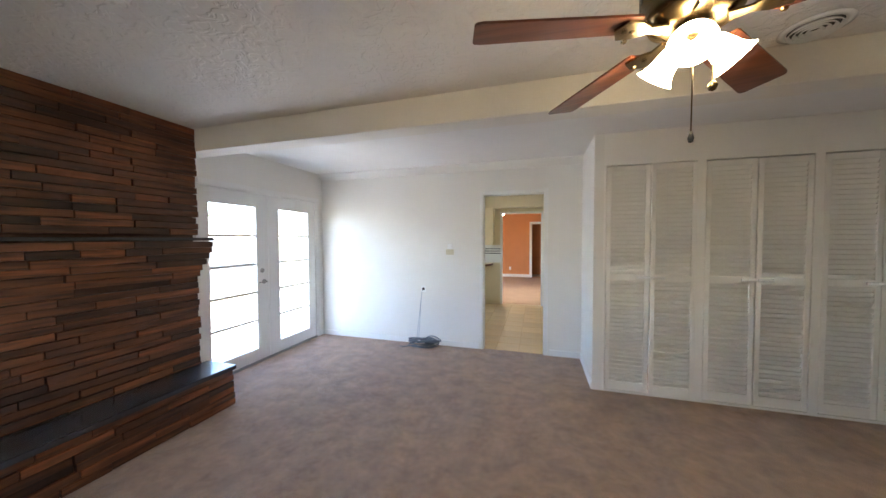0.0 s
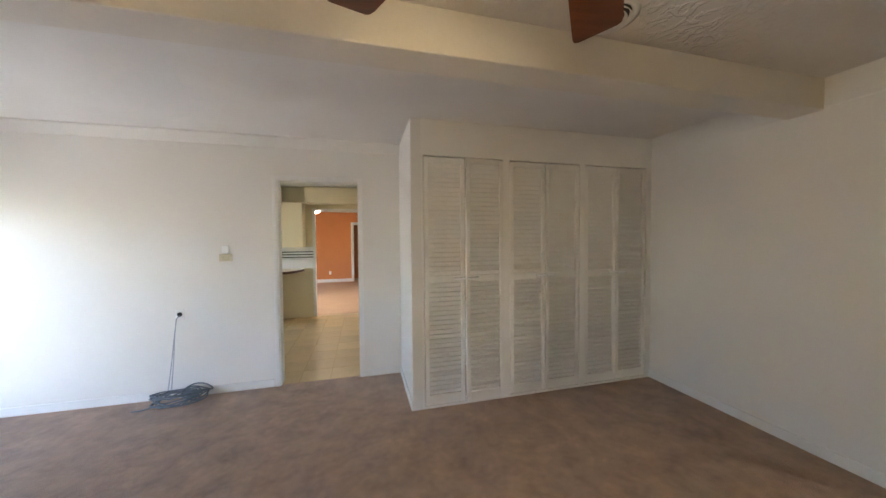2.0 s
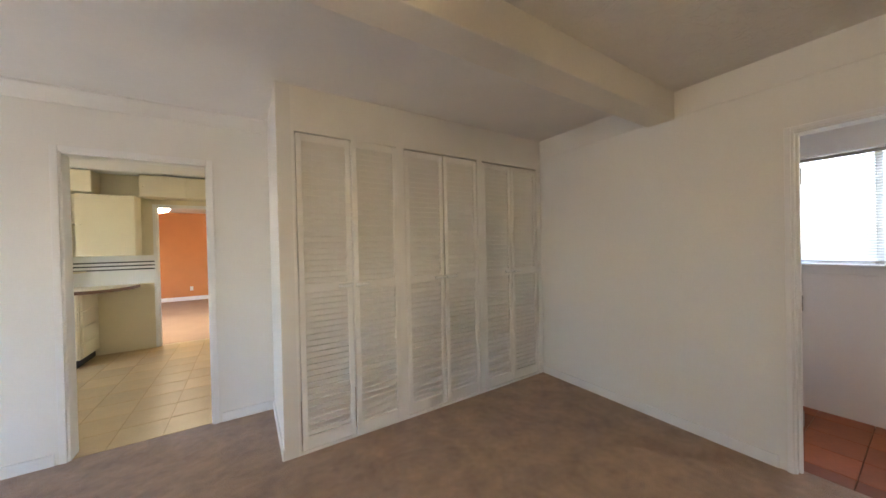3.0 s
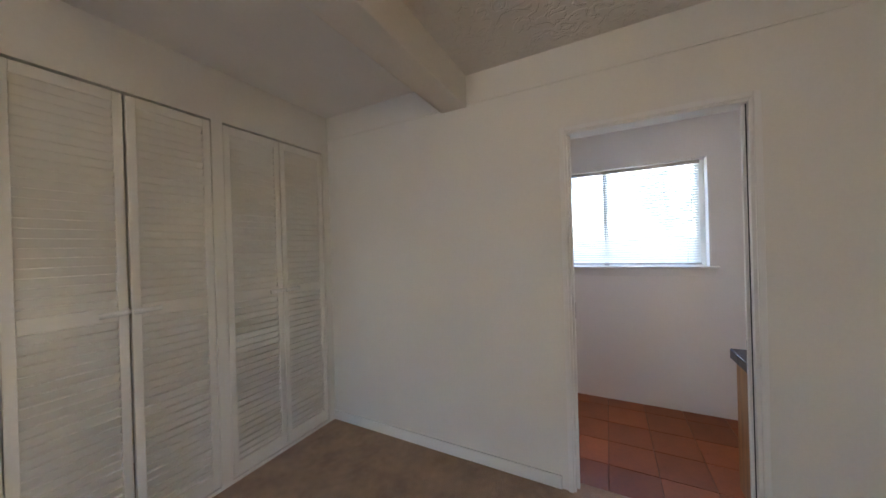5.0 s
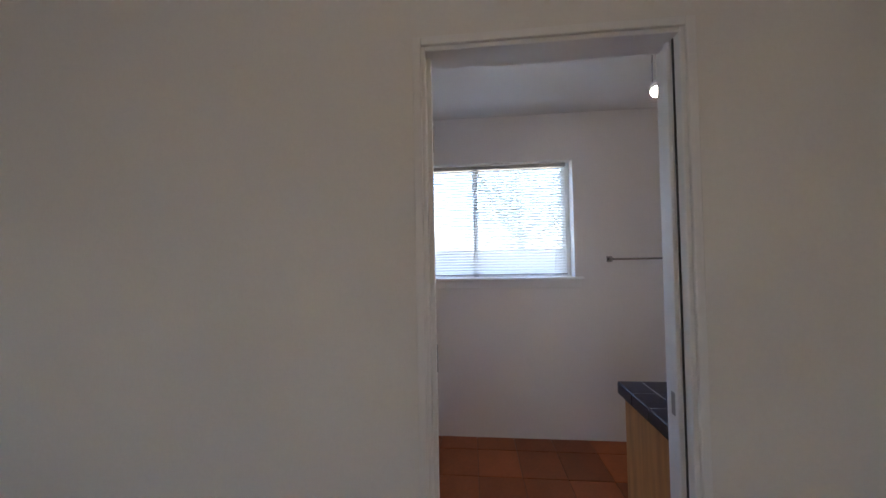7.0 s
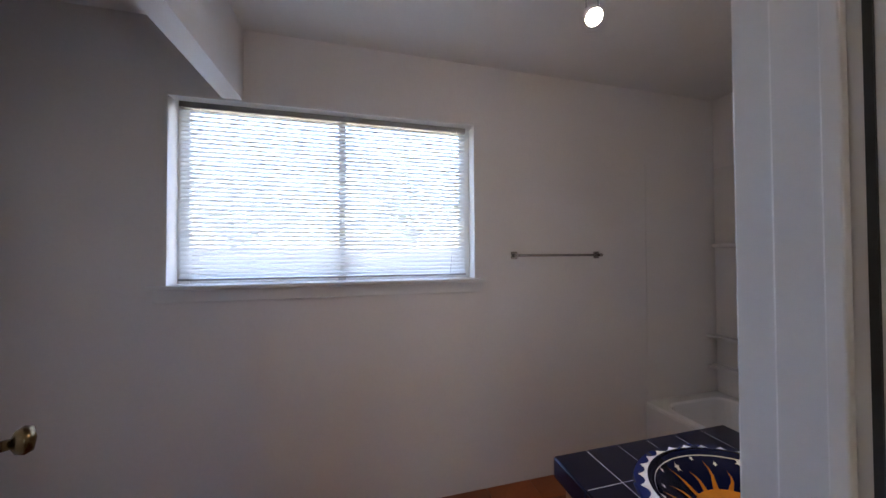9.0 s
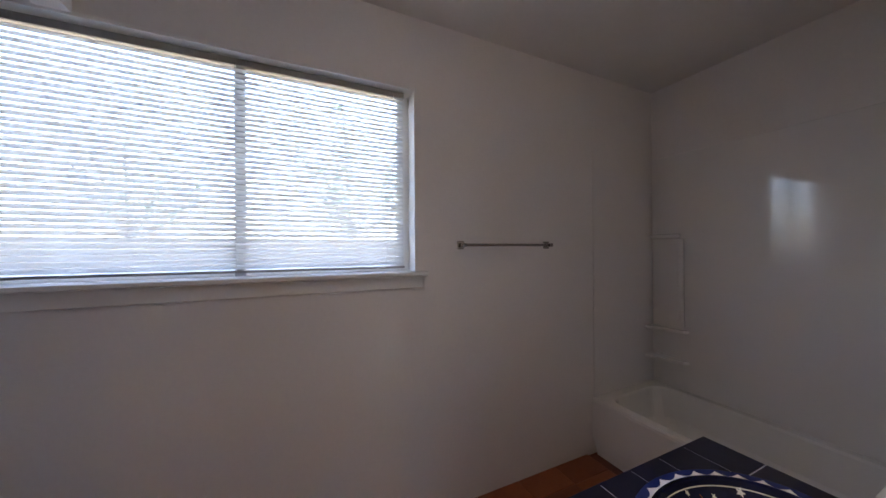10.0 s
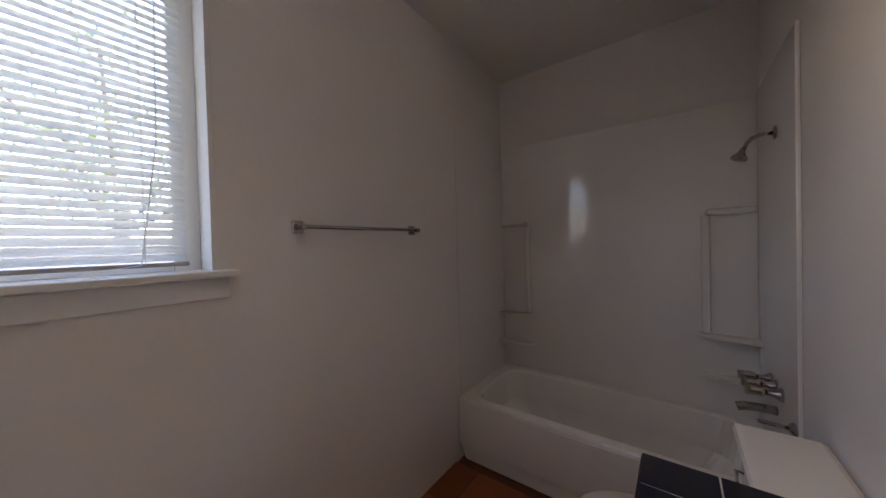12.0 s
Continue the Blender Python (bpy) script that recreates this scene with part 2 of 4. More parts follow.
def prism(outline, z0, z1, m=None):
    """A flat outline given a thickness."""
    bm = bmesh.new()
    lo = [bm.verts.new((x, y, z0)) for x, y in outline]
    hi = [bm.verts.new((x, y, z1)) for x, y in outline]
    bm.faces.new(lo[::-1])
    bm.faces.new(hi)
    k = len(lo)
    for i in range(k):
        bm.faces.new((lo[i], lo[(i + 1) % k], hi[(i + 1) % k], hi[i]))
    if m is not None:
        bmesh.ops.transform(bm, matrix=m, verts=bm.verts)
    return bm


def wall(name, axis, c0, c1, a0, a1, z0, z1, openings, material, label):
    """A wall c0..c1 thick across the axis, a0..a1 long, with openings (a, b, z, z)."""
    bm = bmesh.new()
    cuts = sorted({a0, a1, *[o[0] for o in openings], *[o[1] for o in openings]})
    for p, q in zip(cuts, cuts[1:]):
        spans, low = [], z0
        for o in sorted((o for o in openings if o[0] <= p + 1e-6 and o[1] >= q - 1e-6), key=lambda o: o[2]):
            if o[2] > low:
                spans.append((low, o[2]))
            low = o[3]
        if low < z1:
            spans.append((low, z1))
        for s, e in spans:
            if axis == "x":
                box(bm, c0, c1, p, q, s, e)
            else:
                box(bm, p, q, c0, c1, s, e)
    return struct(name, bm, material, label)


# ---- plan ----
XW, XE = -2.51, 3.64          # bedroom west and east faces
YS, YN = -2.0, 4.277          # bedroom south and north faces
CZ = 2.44                     # bedroom ceiling
CLX, CLY = 1.17, 3.468        # closet corner
BX0, BX1, BY0, BY1 = 3.86, 5.392, -1.38, 3.0   # tub end
BW = 3.745                     # bathroom west face
VX, VY0, VY1, VZ = 4.302, 0.175, 0.828, 0.693  # vanity top
BF, BC = -0.22, 2.505         # bathroom floor and ceiling
DY0, DY1, DZ = 0.896, 1.674, 1.975            # bathroom door
WY0, WY1, WZ0, WZ1 = 0.655, 2.345, 1.122, 2.12  # bathroom window
SW0, SW1, SWZ0, SWZ1 = -1.9, -0.8, 1.0, 2.0  # unseen south window, added for daylight
KX0, KX1, KZ = -0.035, 0.752, 2.045            # kitchen doorway

struct("floor_bedroom", B(XW, 3.70, YS, 4.30, -0.10, 0.0), CARPET, "worn tan carpet with a mottled pile")
struct("threshold", B(3.701, 3.743, DY0 + 0.018, DY1 - 0.018, -0.22, -0.012), CARPET, "grey carpet edge at the step down to the bathroom")
struct("ceiling_bedroom_north", B(XW - 0.15, 3.735, 2.33, 4.40, CZ, CZ + 0.1), SMOOTH, "smooth white ceiling beyond the beam")
struct("ceiling_bedroom", B(XW - 0.15, 3.735, YS, 2.33, CZ, CZ + 0.1), CEIL, "white ceiling with trowelled plaster texture")
wall("wall_west", "x", XW - 0.15, XW, YS, 4.40, -0.1, CZ, [(2.40, 4.15, 0.0, 2.02)], WALL, "white painted wall round the french doors")
wall("wall_north", "y", YN, YN + 0.12, XW, CLX + 0.1, -0.1, CZ, [(KX0, KX1, -0.1, KZ)], WALL, "white painted wall with the kitchen doorway")
wall("wall_east", "x", XE, 3.740, YS, 4.40, -0.22, CZ, [(DY0, DY1, -0.22, DZ)], WALL, "white painted wall with the bathroom door")
wall("wall_south", "y", YS - 0.12, YS, XW, XE, -0.1, CZ, [(SW0, SW1, SWZ0, SWZ1)], WALL, "plain white wall with an unseen window opening added for daylight")
# unseen window, added so sky light reaches the closet fronts
sw_ = thing("window_2", (0, 0, 0), "unseen white framed window added to light the closet fronts", "window", kind="structure")
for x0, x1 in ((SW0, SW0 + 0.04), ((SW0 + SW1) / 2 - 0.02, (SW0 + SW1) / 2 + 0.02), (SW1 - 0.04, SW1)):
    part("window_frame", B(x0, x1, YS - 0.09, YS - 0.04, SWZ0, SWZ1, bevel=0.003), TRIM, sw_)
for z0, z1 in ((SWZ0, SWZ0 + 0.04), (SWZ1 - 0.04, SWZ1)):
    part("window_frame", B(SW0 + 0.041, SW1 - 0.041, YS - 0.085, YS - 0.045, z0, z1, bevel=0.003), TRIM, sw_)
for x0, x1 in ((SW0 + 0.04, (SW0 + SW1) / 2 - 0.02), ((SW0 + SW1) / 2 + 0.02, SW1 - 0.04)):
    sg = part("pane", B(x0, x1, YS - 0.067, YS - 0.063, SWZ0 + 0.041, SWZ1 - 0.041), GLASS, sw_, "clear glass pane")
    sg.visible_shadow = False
wall("wall_closet_side", "x", CLX, CLX + 0.085, CLY + 0.0, YN, 0.0, CZ, [], WALL, "white side wall of the closet")
wall("wall_closet_front", "y", CLY, CLY + 0.09, CLX + 0.085, XE, 0.0, CZ, [(1.274, 1.996, 0.02, 2.14), (2.06, 2.79, 0.02, 2.14), (2.85, 3.578, 0.02, 2.14)], LOUVER, "cream closet front with three door openings")
wall("wall_closet_back", "y", YN, YN + 0.12, CLX + 0.1, XE, -0.1, CZ, [], WALL, "plain closet back wall")
struct("beam_1", B(XW, XE, 2.235, 2.415, 2.240, CZ, bevel=0.006), BEAM, "boxed ceiling beam painted cream")
struct("beam_2", B(XW, XE, 0.30, 0.48, 2.265, CZ, bevel=0.006), BEAM, "boxed ceiling beam painted cream")
struct("trim_wall_seam", B(XE - 0.008, XE, YS, CLY, 2.252, 2.268, bevel=0.002), WALL, "thin batten over the wall seam")
# crown along the north wall
struct("trim_crown", prism([(YN, 2.35), (YN - 0.012, 2.35), (YN - 0.075, 2.425), (YN - 0.075, CZ), (YN, CZ)], XW, CLX, Matrix(((0, 0, 1, 0), (1, 0, 0, 0), (0, 1, 0, 0), (0, 0, 0, 1)))), WALL, "white cove moulding")


def baseboard(i, x0, x1, y0, y1):
    struct("baseboard_%d" % i, B(x0, x1, y0, y1, 0.0, 0.075, bevel=0.004), TRIM, "white painted baseboard")


baseboard(1, XW, KX0 - 0.05, YN - 0.013, YN)
baseboard(2, KX1 + 0.05, CLX, YN - 0.013, YN)
baseboard(3, XE - 0.013, XE, DY1 + 0.055, CLY)
baseboard(4, XE - 0.013, XE, YS, DY0 - 0.055)
baseboard(5, CLX - 0.013, CLX, CLY, YN - 0.013)
baseboard(6, XW, XW + 0.013, 4.20, YN - 0.013)


def casing(name, axis, c0, c1, a0, a1, z0, z1, w, label, reveal):
    """Door lining: two jambs, a head, and flat casings on the room side."""
    t = thing(name, (0, 0, 0), label, "door frame", kind="structure")

    def bb(p, q, s, e, k0, k1):
        return B(k0, k1, p, q, s, e, bevel=0.003) if axis == "x" else B(p, q, k0, k1, s, e, bevel=0.003)
    part("jamb", bb(a0, a0 + 0.018, z0, z1, *reveal), TRIM, t)
    part("jamb", bb(a1 - 0.018, a1, z0, z1, *reveal), TRIM, t)
    part("head_jamb", bb(a0 + 0.018, a1 - 0.018, z1 - 0.018, z1, *reveal), TRIM, t)
    if w:
        part("casing", bb(a0 - w, a0 + 0.006, z0, z1 + w, c0, c1), TRIM, t)
        part("casing", bb(a1 - 0.006, a1 + w, z0, z1 + w, c0, c1), TRIM, t)
        part("head_casing", bb(a0 + 0.007, a1 - 0.007, z1 - 0.006, z1 + w, c0, c1), TRIM, t)
    return t


casing("door_frame_1", "y", YN - 0.012, YN, KX0, KX1, 0.0, KZ, 0.032, "white trim round the kitchen doorway", (YN + 0.001, YN + 0.121))
bf = casing("door_frame_2", "x", XE - 0.012, XE, DY0, DY1, 0.0, DZ, 0.02, "white trim round the bathroom doorway", (XE + 0.001, BW + 0.001))
part("stop", B(3.685, 3.70, DY0 + 0.018, DY0 + 0.03, -0.012, DZ - 0.018, bevel=0.002), TRIM, bf)
part("stop", B(3.675, 3.70, DY1 - 0.032, DY1 - 0.018, -0.012, DZ - 0.018, bevel=0.002), TRIM, bf)
part("bath_casing", B(BW + 0.002, BW + 0.05, DY0 - 0.055, DY0 - 0.002, BF, DZ + 0.055, bevel=0.003), TRIM, bf)
# thin black strip stands in for the shadow gap at the stop
part("shadow_gap_strip", B(3.669, 3.675, DY0 + 0.018, DY0 + 0.021, -0.012, DZ - 0.018), BLACK, bf, "dark strip drawn for the shadow gap along the door stop")
part("strike_plate", B(3.705, 3.733, DY0 + 0.018, DY0 + 0.021, 0.82, 0.89, bevel=0.001), STEEL, bf, "small steel strike plate")
for z in (0.30, 0.98, 1.72):
    part("hinge", tube([(3.742, DY1 - 0.024, z - 0.045), (3.742, DY1 - 0.024, z + 0.045)], 0.007), STEEL, bf, "dark steel hinge")

# bathroom door, swung into the room
bd = thing("bathroom_door", (3.775, DY1 - 0.01, 0.0), "white painted flush door standing open into the bathroom", "door", rz=37.5)
part("leaf", B(0.0, 0.745, 0.0, 0.035, 0.0, DZ - 0.022, bevel=0.003), TRIM, bd)
kn = part("knob", lathe([(0.001, 0.0), (0.03, 0.0), (0.03, 0.006), (0.011, 0.012), (0.011, 0.03), (0.024, 0.036), (0.029, 0.048), (0.024, 0.06), (0.0, 0.064)], 20, pose(0.68, 0.0, 0.90, 90)), BRASS, bd, "brass door knob", True)


# ---- french doors ----
def french_leaf(y0, y1, p0, p1, handle):
    t = thing("french_door", (XW - 0.06, y0, 0.02), "white painted glazed french door with five stacked panes, closed", "door", "pair of french doors")
    w, a, b, z0, z1 = y1 - y0, p0 - y0, p1 - y0, 0.145, 1.823
    part("stile", B(0, 0.045, 0.002, a, 0, 1.985, bevel=0.003), TRIM, t)
    part("stile", B(0, 0.045, b, w - 0.002, 0, 1.985, bevel=0.003), TRIM, t)
    part("bottom_rail", B(0.001, 0.044, a, b, 0, z0, bevel=0.003), TRIM, t)
    part("top_rail", B(0.001, 0.044, a, b, z1, 1.985, bevel=0.003), TRIM, t)
    step = (z1 - z0) / 5
    for k in range(5):
        g = part("pane", B(0.02, 0.024, a + 0.001, b - 0.001, z0 + k * step, z0 + (k + 1) * step), GLASS, t, "clear glass pane")
        g.visible_shadow = False
        if k:
            part("muntin", B(0.008, 0.038, a, b, z0 + k * step - 0.014, z0 + k * step + 0.014, bevel=0.003), TRIM, t)
    if handle:
        part("deadbolt", lathe([(0.0, 0.0), (0.026, 0.0), (0.026, 0.012), (0.02, 0.016), (0.0, 0.016)], 20, pose(0.045, 3.175 - y0, 1.07, 0, 90)), STEEL, t, "dark nickel deadbolt", True)
        lv = part("lever_rose", lathe([(0.0, 0.0), (0.027, 0.0), (0.027, 0.01), (0.012, 0.014), (0.012, 0.045), (0.0, 0.045)], 20, pose(0.045, 3.20 - y0, 0.935, 0, 90)), STEEL, t, "dark nickel lever handle", True)
        part("lever", tube([(0.085, 3.205 - y0, 0.935), (0.088, 3.16 - y0, 0.937), (0.084, 3.10 - y0, 0.932)], 0.008), STEEL, lv)
    return t


french_leaf(2.425, 3.275, 2.548, 3.107, True)
french_leaf(3.277, 4.125, 3.448, 3.986, False)
ff = thing("door_frame_3", (0, 0, 0), "white trim round the french doors", "door frame", kind="structure")
part("jamb", B(XW - 0.15, XW + 0.004, 2.40, 2.424, 0, 2.02, bevel=0.002), TRIM, ff)
part("jamb", B(XW - 0.15, XW + 0.004, 4.126, 4.15, 0, 2.02, bevel=0.002), TRIM, ff)
part("head_jamb", B(XW - 0.15, XW + 0.004, 2.424, 4.126, 2.007, 2.02, bevel=0.002), TRIM, ff)
part("sill", B(XW - 0.16, XW + 0.01, 2.424, 4.126, -0.01, 0.018, bevel=0.004), STEEL, ff, "dark metal threshold")
part("casing", B(XW, XW + 0.014, 4.151, 4.20, 0, 2.07, bevel=0.003), TRIM, ff)
part("head_casing", B(XW, XW + 0.014, 2.43, 4.15, 2.021, 2.07, bevel=0.003), TRIM, ff)


# ---- closet doors ----
LW, LH = 0.355, 2.105
slat_bm = B(0.0365, LW - 0.0365, -0.0035, 0.0035, -0.021, 0.021)
SLAT = mesh_of(slat_bm, "slat", LOUVER)


def closet_leaf():
    t = thing("closet_door", (0, 0, 0), "cream louvered bifold closet door leaf", "closet door", "louvered closet doors")
    part("stile", B(0, 0.036, -0.014, 0.014, 0, LH, bevel=0.003), LOUVER, t)
    part("stile", B(LW - 0.036, LW, -0.014, 0.014, 0, LH, bevel=0.003), LOUVER, t)
    part("bottom_rail", B(0.036, LW - 0.036, -0.0135, 0.0135, 0, 0.085, bevel=0.002), LOUVER, t)
    part("middle_rail", B(0.036, LW - 0.036, -0.0135, 0.0135, 1.045, 1.105, bevel=0.002), LOUVER, t)
    part("top_rail", B(0.036, LW - 0.036, -0.0135, 0.0135, 2.055, LH, bevel=0.002), LOUVER, t)
    for lo, hi, k in ((0.085, 1.045, 24), (1.105, 2.055, 24)):
        for i in range(k):
            s = new("slat", SLAT)
            s.parent = t
            s.matrix_basis = pose(0, 0, lo + (hi - lo) * (i + 0.5) / k, 30)
    part("back_panel", B(0.03, LW - 0.03, 0.0145, 0.018, 0.02, LH - 0.02), LOUVER, t)
    return t


def handle_on(t, x):
    part("handle", tube([(x - 0.05, -0.040, 1.078), (x - 0.03, -0.046, 1.079), (x, -0.049, 1.08), (x + 0.03, -0.046, 1.081), (x + 0.05, -0.040, 1.082)], 0.0135, 10), WHITEP, t, "small white pull handle")
    part("handle_post", tube([(x, -0.012, 1.08), (x, -0.038, 1.08)], 0.006), WHITEP, t)


LEAVES = ((1.280, 0.0, 0.30, 0.012), (1.637, 3.6, 0.05, -0.020), (2.066, 0, 0.30, 0.02), (2.431, 0, 0.05, 0.02), (2.856, 0, 0.30, 0.02), (3.217, 0, 0.05, 0.02))
first = closet_leaf()
leaves = [first] + [copy_thing(first, pose(0, 0, 0)) for i in range(5)]
for t, (x, turn, hx, dy) in zip(leaves, LEAVES):
    t.matrix_basis = pose(x, CLY + dy, 0.025, 0, 0, turn)
    handle_on(t, hx)
leaves[1]["label"] = "cream louvered bifold closet door leaf, slightly ajar"


# ---- fireplace wall ----
fp = thing("fireplace", (0, 0, 0), "dark stained thin-brick fireplace wall with raised hearth and corbelled mantel", "fireplace", kind="structure")
BFX = -2.24
part("core", B(XW + 0.002, BFX - 0.03, YS, 2.215, 0, CZ - 0.002), MORTAR, fp, "recessed dark mortar")
part("hearth_core", B(BFX - 0.028, -1.955, YS, 2.262, 0, 0.30), MORTAR, fp)
part("hearth_slab", B(BFX - 0.01, -1.905, YS, 2.30, 0.315, 0.352, bevel=0.005), SLATE, fp, "dark polished slate hearth slab")
part("mantel_slab", B(BFX - 0.01, -2.03, YS, 2.228, 1.455, 1.48, bevel=0.004), SLATE, fp, "dark mantel shelf")
rnd = random.Random(4)
PITCH = 0.0518
BRICKS = [mesh_of(B(-0.05, 0.05, -q / 2, q / 2, -0.0245, 0.0245, bevel=0.003), "brick", BRICK) for q in (0.22, 0.30, 0.38, 0.46, 0.56)]
BLEN = (0.22, 0.30, 0.38, 0.46, 0.56)


def course(z, face, y_end, y_min, store):
    y = y_end + rnd.uniform(-0.012, 0.012)
    while y > y_min:
        k = rnd.randrange(5)
        store.append((k, face - 0.05 + rnd.uniform(-0.010, 0.010), y - BLEN[k] / 2, z))
        y -= BLEN[k] + 0.004


spots = []
for i in range(47):
    z = 0.026 + i * PITCH
    if 1.43 < z < 1.502:
        continue
    out = 0.0
    if 1.15 < z < 1.44:
        out = 0.19 * (int((z - 1.15) / PITCH) + 1) / 6
    course(z, BFX + out, 2.235, 0.75, spots)
for i in range(6):
    course(0.026 + i * 0.0525, -1.925, 2.285, 0.75, spots)
# end bricks of the hearth, turned
for k, x, y, z in spots:
    b = new("brick", BRICKS[k])
    b.parent = fp
    b.matrix_basis = pose(x, y, z, rnd.uniform(-0.5, 0.5), 0, rnd.uniform(-0.8, 0.8))
stuff = bmesh.new()
for i in range(47):
    y = 0.66
    z = 0.026 + i * PITCH
    while y > YS:
        q = rnd.choice(BLEN)
        box(stuff, BFX - 0.08, BFX + rnd.uniform(-0.006, 0.01), y - q, y, z - 0.0245, z + 0.0245)
        y -= q + 0.004
tagged(part("far_bricks", stuff, BRICK, fp), kind="stuff")


# ---- ceiling fan ----
fan = thing("ceiling_fan", (1.064, 1.254, CZ + 0.075), "brass ceiling fan with brown wooden blades and lit frosted shades", "ceiling fan")
fan.scale = (1.08, 1.08, 1.08)
part("canopy", lathe([(0.0, -0.07), (0.07, -0.07), (0.068, -0.09), (0.045, -0.12), (0.013, -0.13), (0.013, -0.24)], 28), BRASS, fan, smooth=True)
part("motor", lathe([(0.013, -0.23), (0.06, -0.24), (0.105, -0.265), (0.118, -0.30), (0.118, -0.35), (0.108, -0.365), (0.114, -0.38), (0.10, -0.41), (0.06, -0.43), (0.0, -0.43)], 36), BRASS, fan, "antique brass motor housing", True)
for k in range(18):
    m = Matrix.Rotation(radians(20 * k), 4, "Z")
    part("motor_vent", B(0.1165, 0.1195, -0.005, 0.005, -0.345, -0.305, bevel=0.001, m=m), BLACK, fan)
for k in range(5):
    m = Matrix.Rotation(radians(194 - 73.0 * k), 4, "Z")
    arm = part("blade_arm", prism([(0.07, -0.02), (0.11, -0.012), (0.14, -0.032), (0.18, -0.038), (0.20, 0), (0.18, 0.038), (0.14, 0.032), (0.11, 0.012), (0.07, 0.02)], -0.433, -0.426, m), BRASS, fan, "scrolled brass blade arm")
    for dy in (-0.02, 0.02):
        part("screw", lathe([(0.0, 0.0), (0.008, 0.0), (0.006, -0.005), (0.0, -0.006)], 10, m @ Matrix.Translation((0.165, dy, -0.446))), BRASS, arm)
    tilt = m @ Matrix.Translation((0, 0, -0.412)) @ Matrix.Rotation(radians(1.5), 4, "Y") @ Matrix.Rotation(radians(-11), 4, "X")
    part("blade", prism([(0.15, -0.048), (0.16, -0.052), (0.548, -0.064), (0.564, -0.060), (0.57, -0.050), (0.57, 0.050), (0.564, 0.060), (0.548, 0.064), (0.16, 0.052), (0.15, 0.048)], -0.003, 0.003, tilt), BLADE, fan, "reddish brown wooden blade")
part("light_kit", lathe([(0.0, -0.42), (0.04, -0.42), (0.045, -0.44), (0.055, -0.455), (0.055, -0.47), (0.03, -0.49), (0.012, -0.505), (0.0, -0.51)], 28), BRASS, fan, smooth=True)
for k in range(3):
    m = Matrix.Rotation(radians(248 + 120 * k), 4, "Z") @ Matrix.Translation((0.022, 0, -0.442)) @ Matrix.Rotation(radians(-46), 4, "Y") @ Matrix.Scale(0.84, 4)
    part("lamp_arm", lathe([(0.0, 0.02), (0.016, 0.015), (0.018, -0.02), (0.026, -0.03), (0.026, -0.042), (0.0, -0.042)], 16, m), BRASS, fan, smooth=True)
    part("shade", lathe([(0.0, -0.034), (0.022, -0.036), (0.030, -0.046), (0.036, -0.072), (0.041, -0.098), (0.049, -0.117), (0.060, -0.130), (0.057, -0.131), (0.038, -0.100), (0.033, -0.074), (0.026, -0.05), (0.0, -0.046)], 28, m), SHADE, fan, "lit frosted glass bell shade", True)
ch = part("pull_chain", tube([(-0.012, -0.036, -0.49), (-0.014, -0.037, -0.707)], 0.0018, 6), BRASS, fan, "thin brass pull chain")
part("fob", lathe([(0.0, 0.0), (0.004, -0.004), (0.007, -0.018), (0.005, -0.028), (0.0, -0.03)], 12, Matrix.Translation((-0.014, -0.037, -0.705))), BLACK, ch, "dark chain fob", True)
ch2 = part("pull_chain", tube([(0.045, 0.0, -0.46), (0.046, 0.0, -0.57)], 0.0018, 6), BRASS, fan)
part("fob", lathe([(0.0, 0.0), (0.006, -0.004), (0.012, -0.014), (0.008, -0.026), (0.0, -0.03)], 12, Matrix.Translation((0.046, 0.0, -0.568))), BRASS, ch2, "brass ball fob", True)

# round ceiling register
vent = thing("ceiling_vent", (1.88, 2.108, CZ), "round white ceiling air register with concentric rings", "vent")
# no duct behind: a black disc gives the shade between the rings
part("duct_shade_disc", lathe([(0.0, -0.002), (0.09, -0.002), (0.09, -0.004), (0.0, -0.004)], 32), BLACK, vent, "flat black disc in place of the shaded duct opening")
for r in (0.02, 0.04, 0.06, 0.08):
    part("ring", lathe([(r, -0.008), (r + 0.011, -0.024), (r + 0.013, -0.022), (r + 0.002, -0.006), (r, -0.008)], 40), WHITEP, vent, smooth=True)
part("flange", lathe([(0.096, -0.006), (0.122, -0.001), (0.124, -0.005), (0.098, -0.012), (0.096, -0.006)], 40), WHITEP, vent, smooth=True)

# ---- wall plates and cable ----
sw = thing("light_switch", (-0.475, YN, 1.285), "almond light switch plate with a white plate above it", "switch")
part("plate", B(-0.055, 0.055, -0.007, 0, -0.035, 0.035, bevel=0.003), PLASTIC, sw)
for dx in (-0.023, 0.023):
    part("toggle", B(dx - 0.005, dx + 0.005, -0.016, -0.006, -0.008, 0.012, bevel=0.002), PLASTIC, sw)
part("upper_plate", B(-0.03, 0.03, -0.012, 0, 0.04, 0.115, bevel=0.004), WHITEP, sw, "white plastic plate")
ol = thing("wall_outlet", (-0.858, YN, 0.77), "wall outlet box with a grey cable coming out", "outlet")
part("plate", B(-0.035, 0.035, -0.006, 0, -0.045, 0.045, bevel=0.003), WHITEP, ol)
# plate is not cut: a black disc stands for the hole's shade
part("hole_shade_disc", lathe([(0.0, 0.0), (0.02, 0.0), (0.02, 0.004), (0.0, 0.004)], 16, pose(0, -0.006, 0.0, 90)), BLACK, ol, "black disc in place of the shaded cable hole")
cable = bmesh.new()
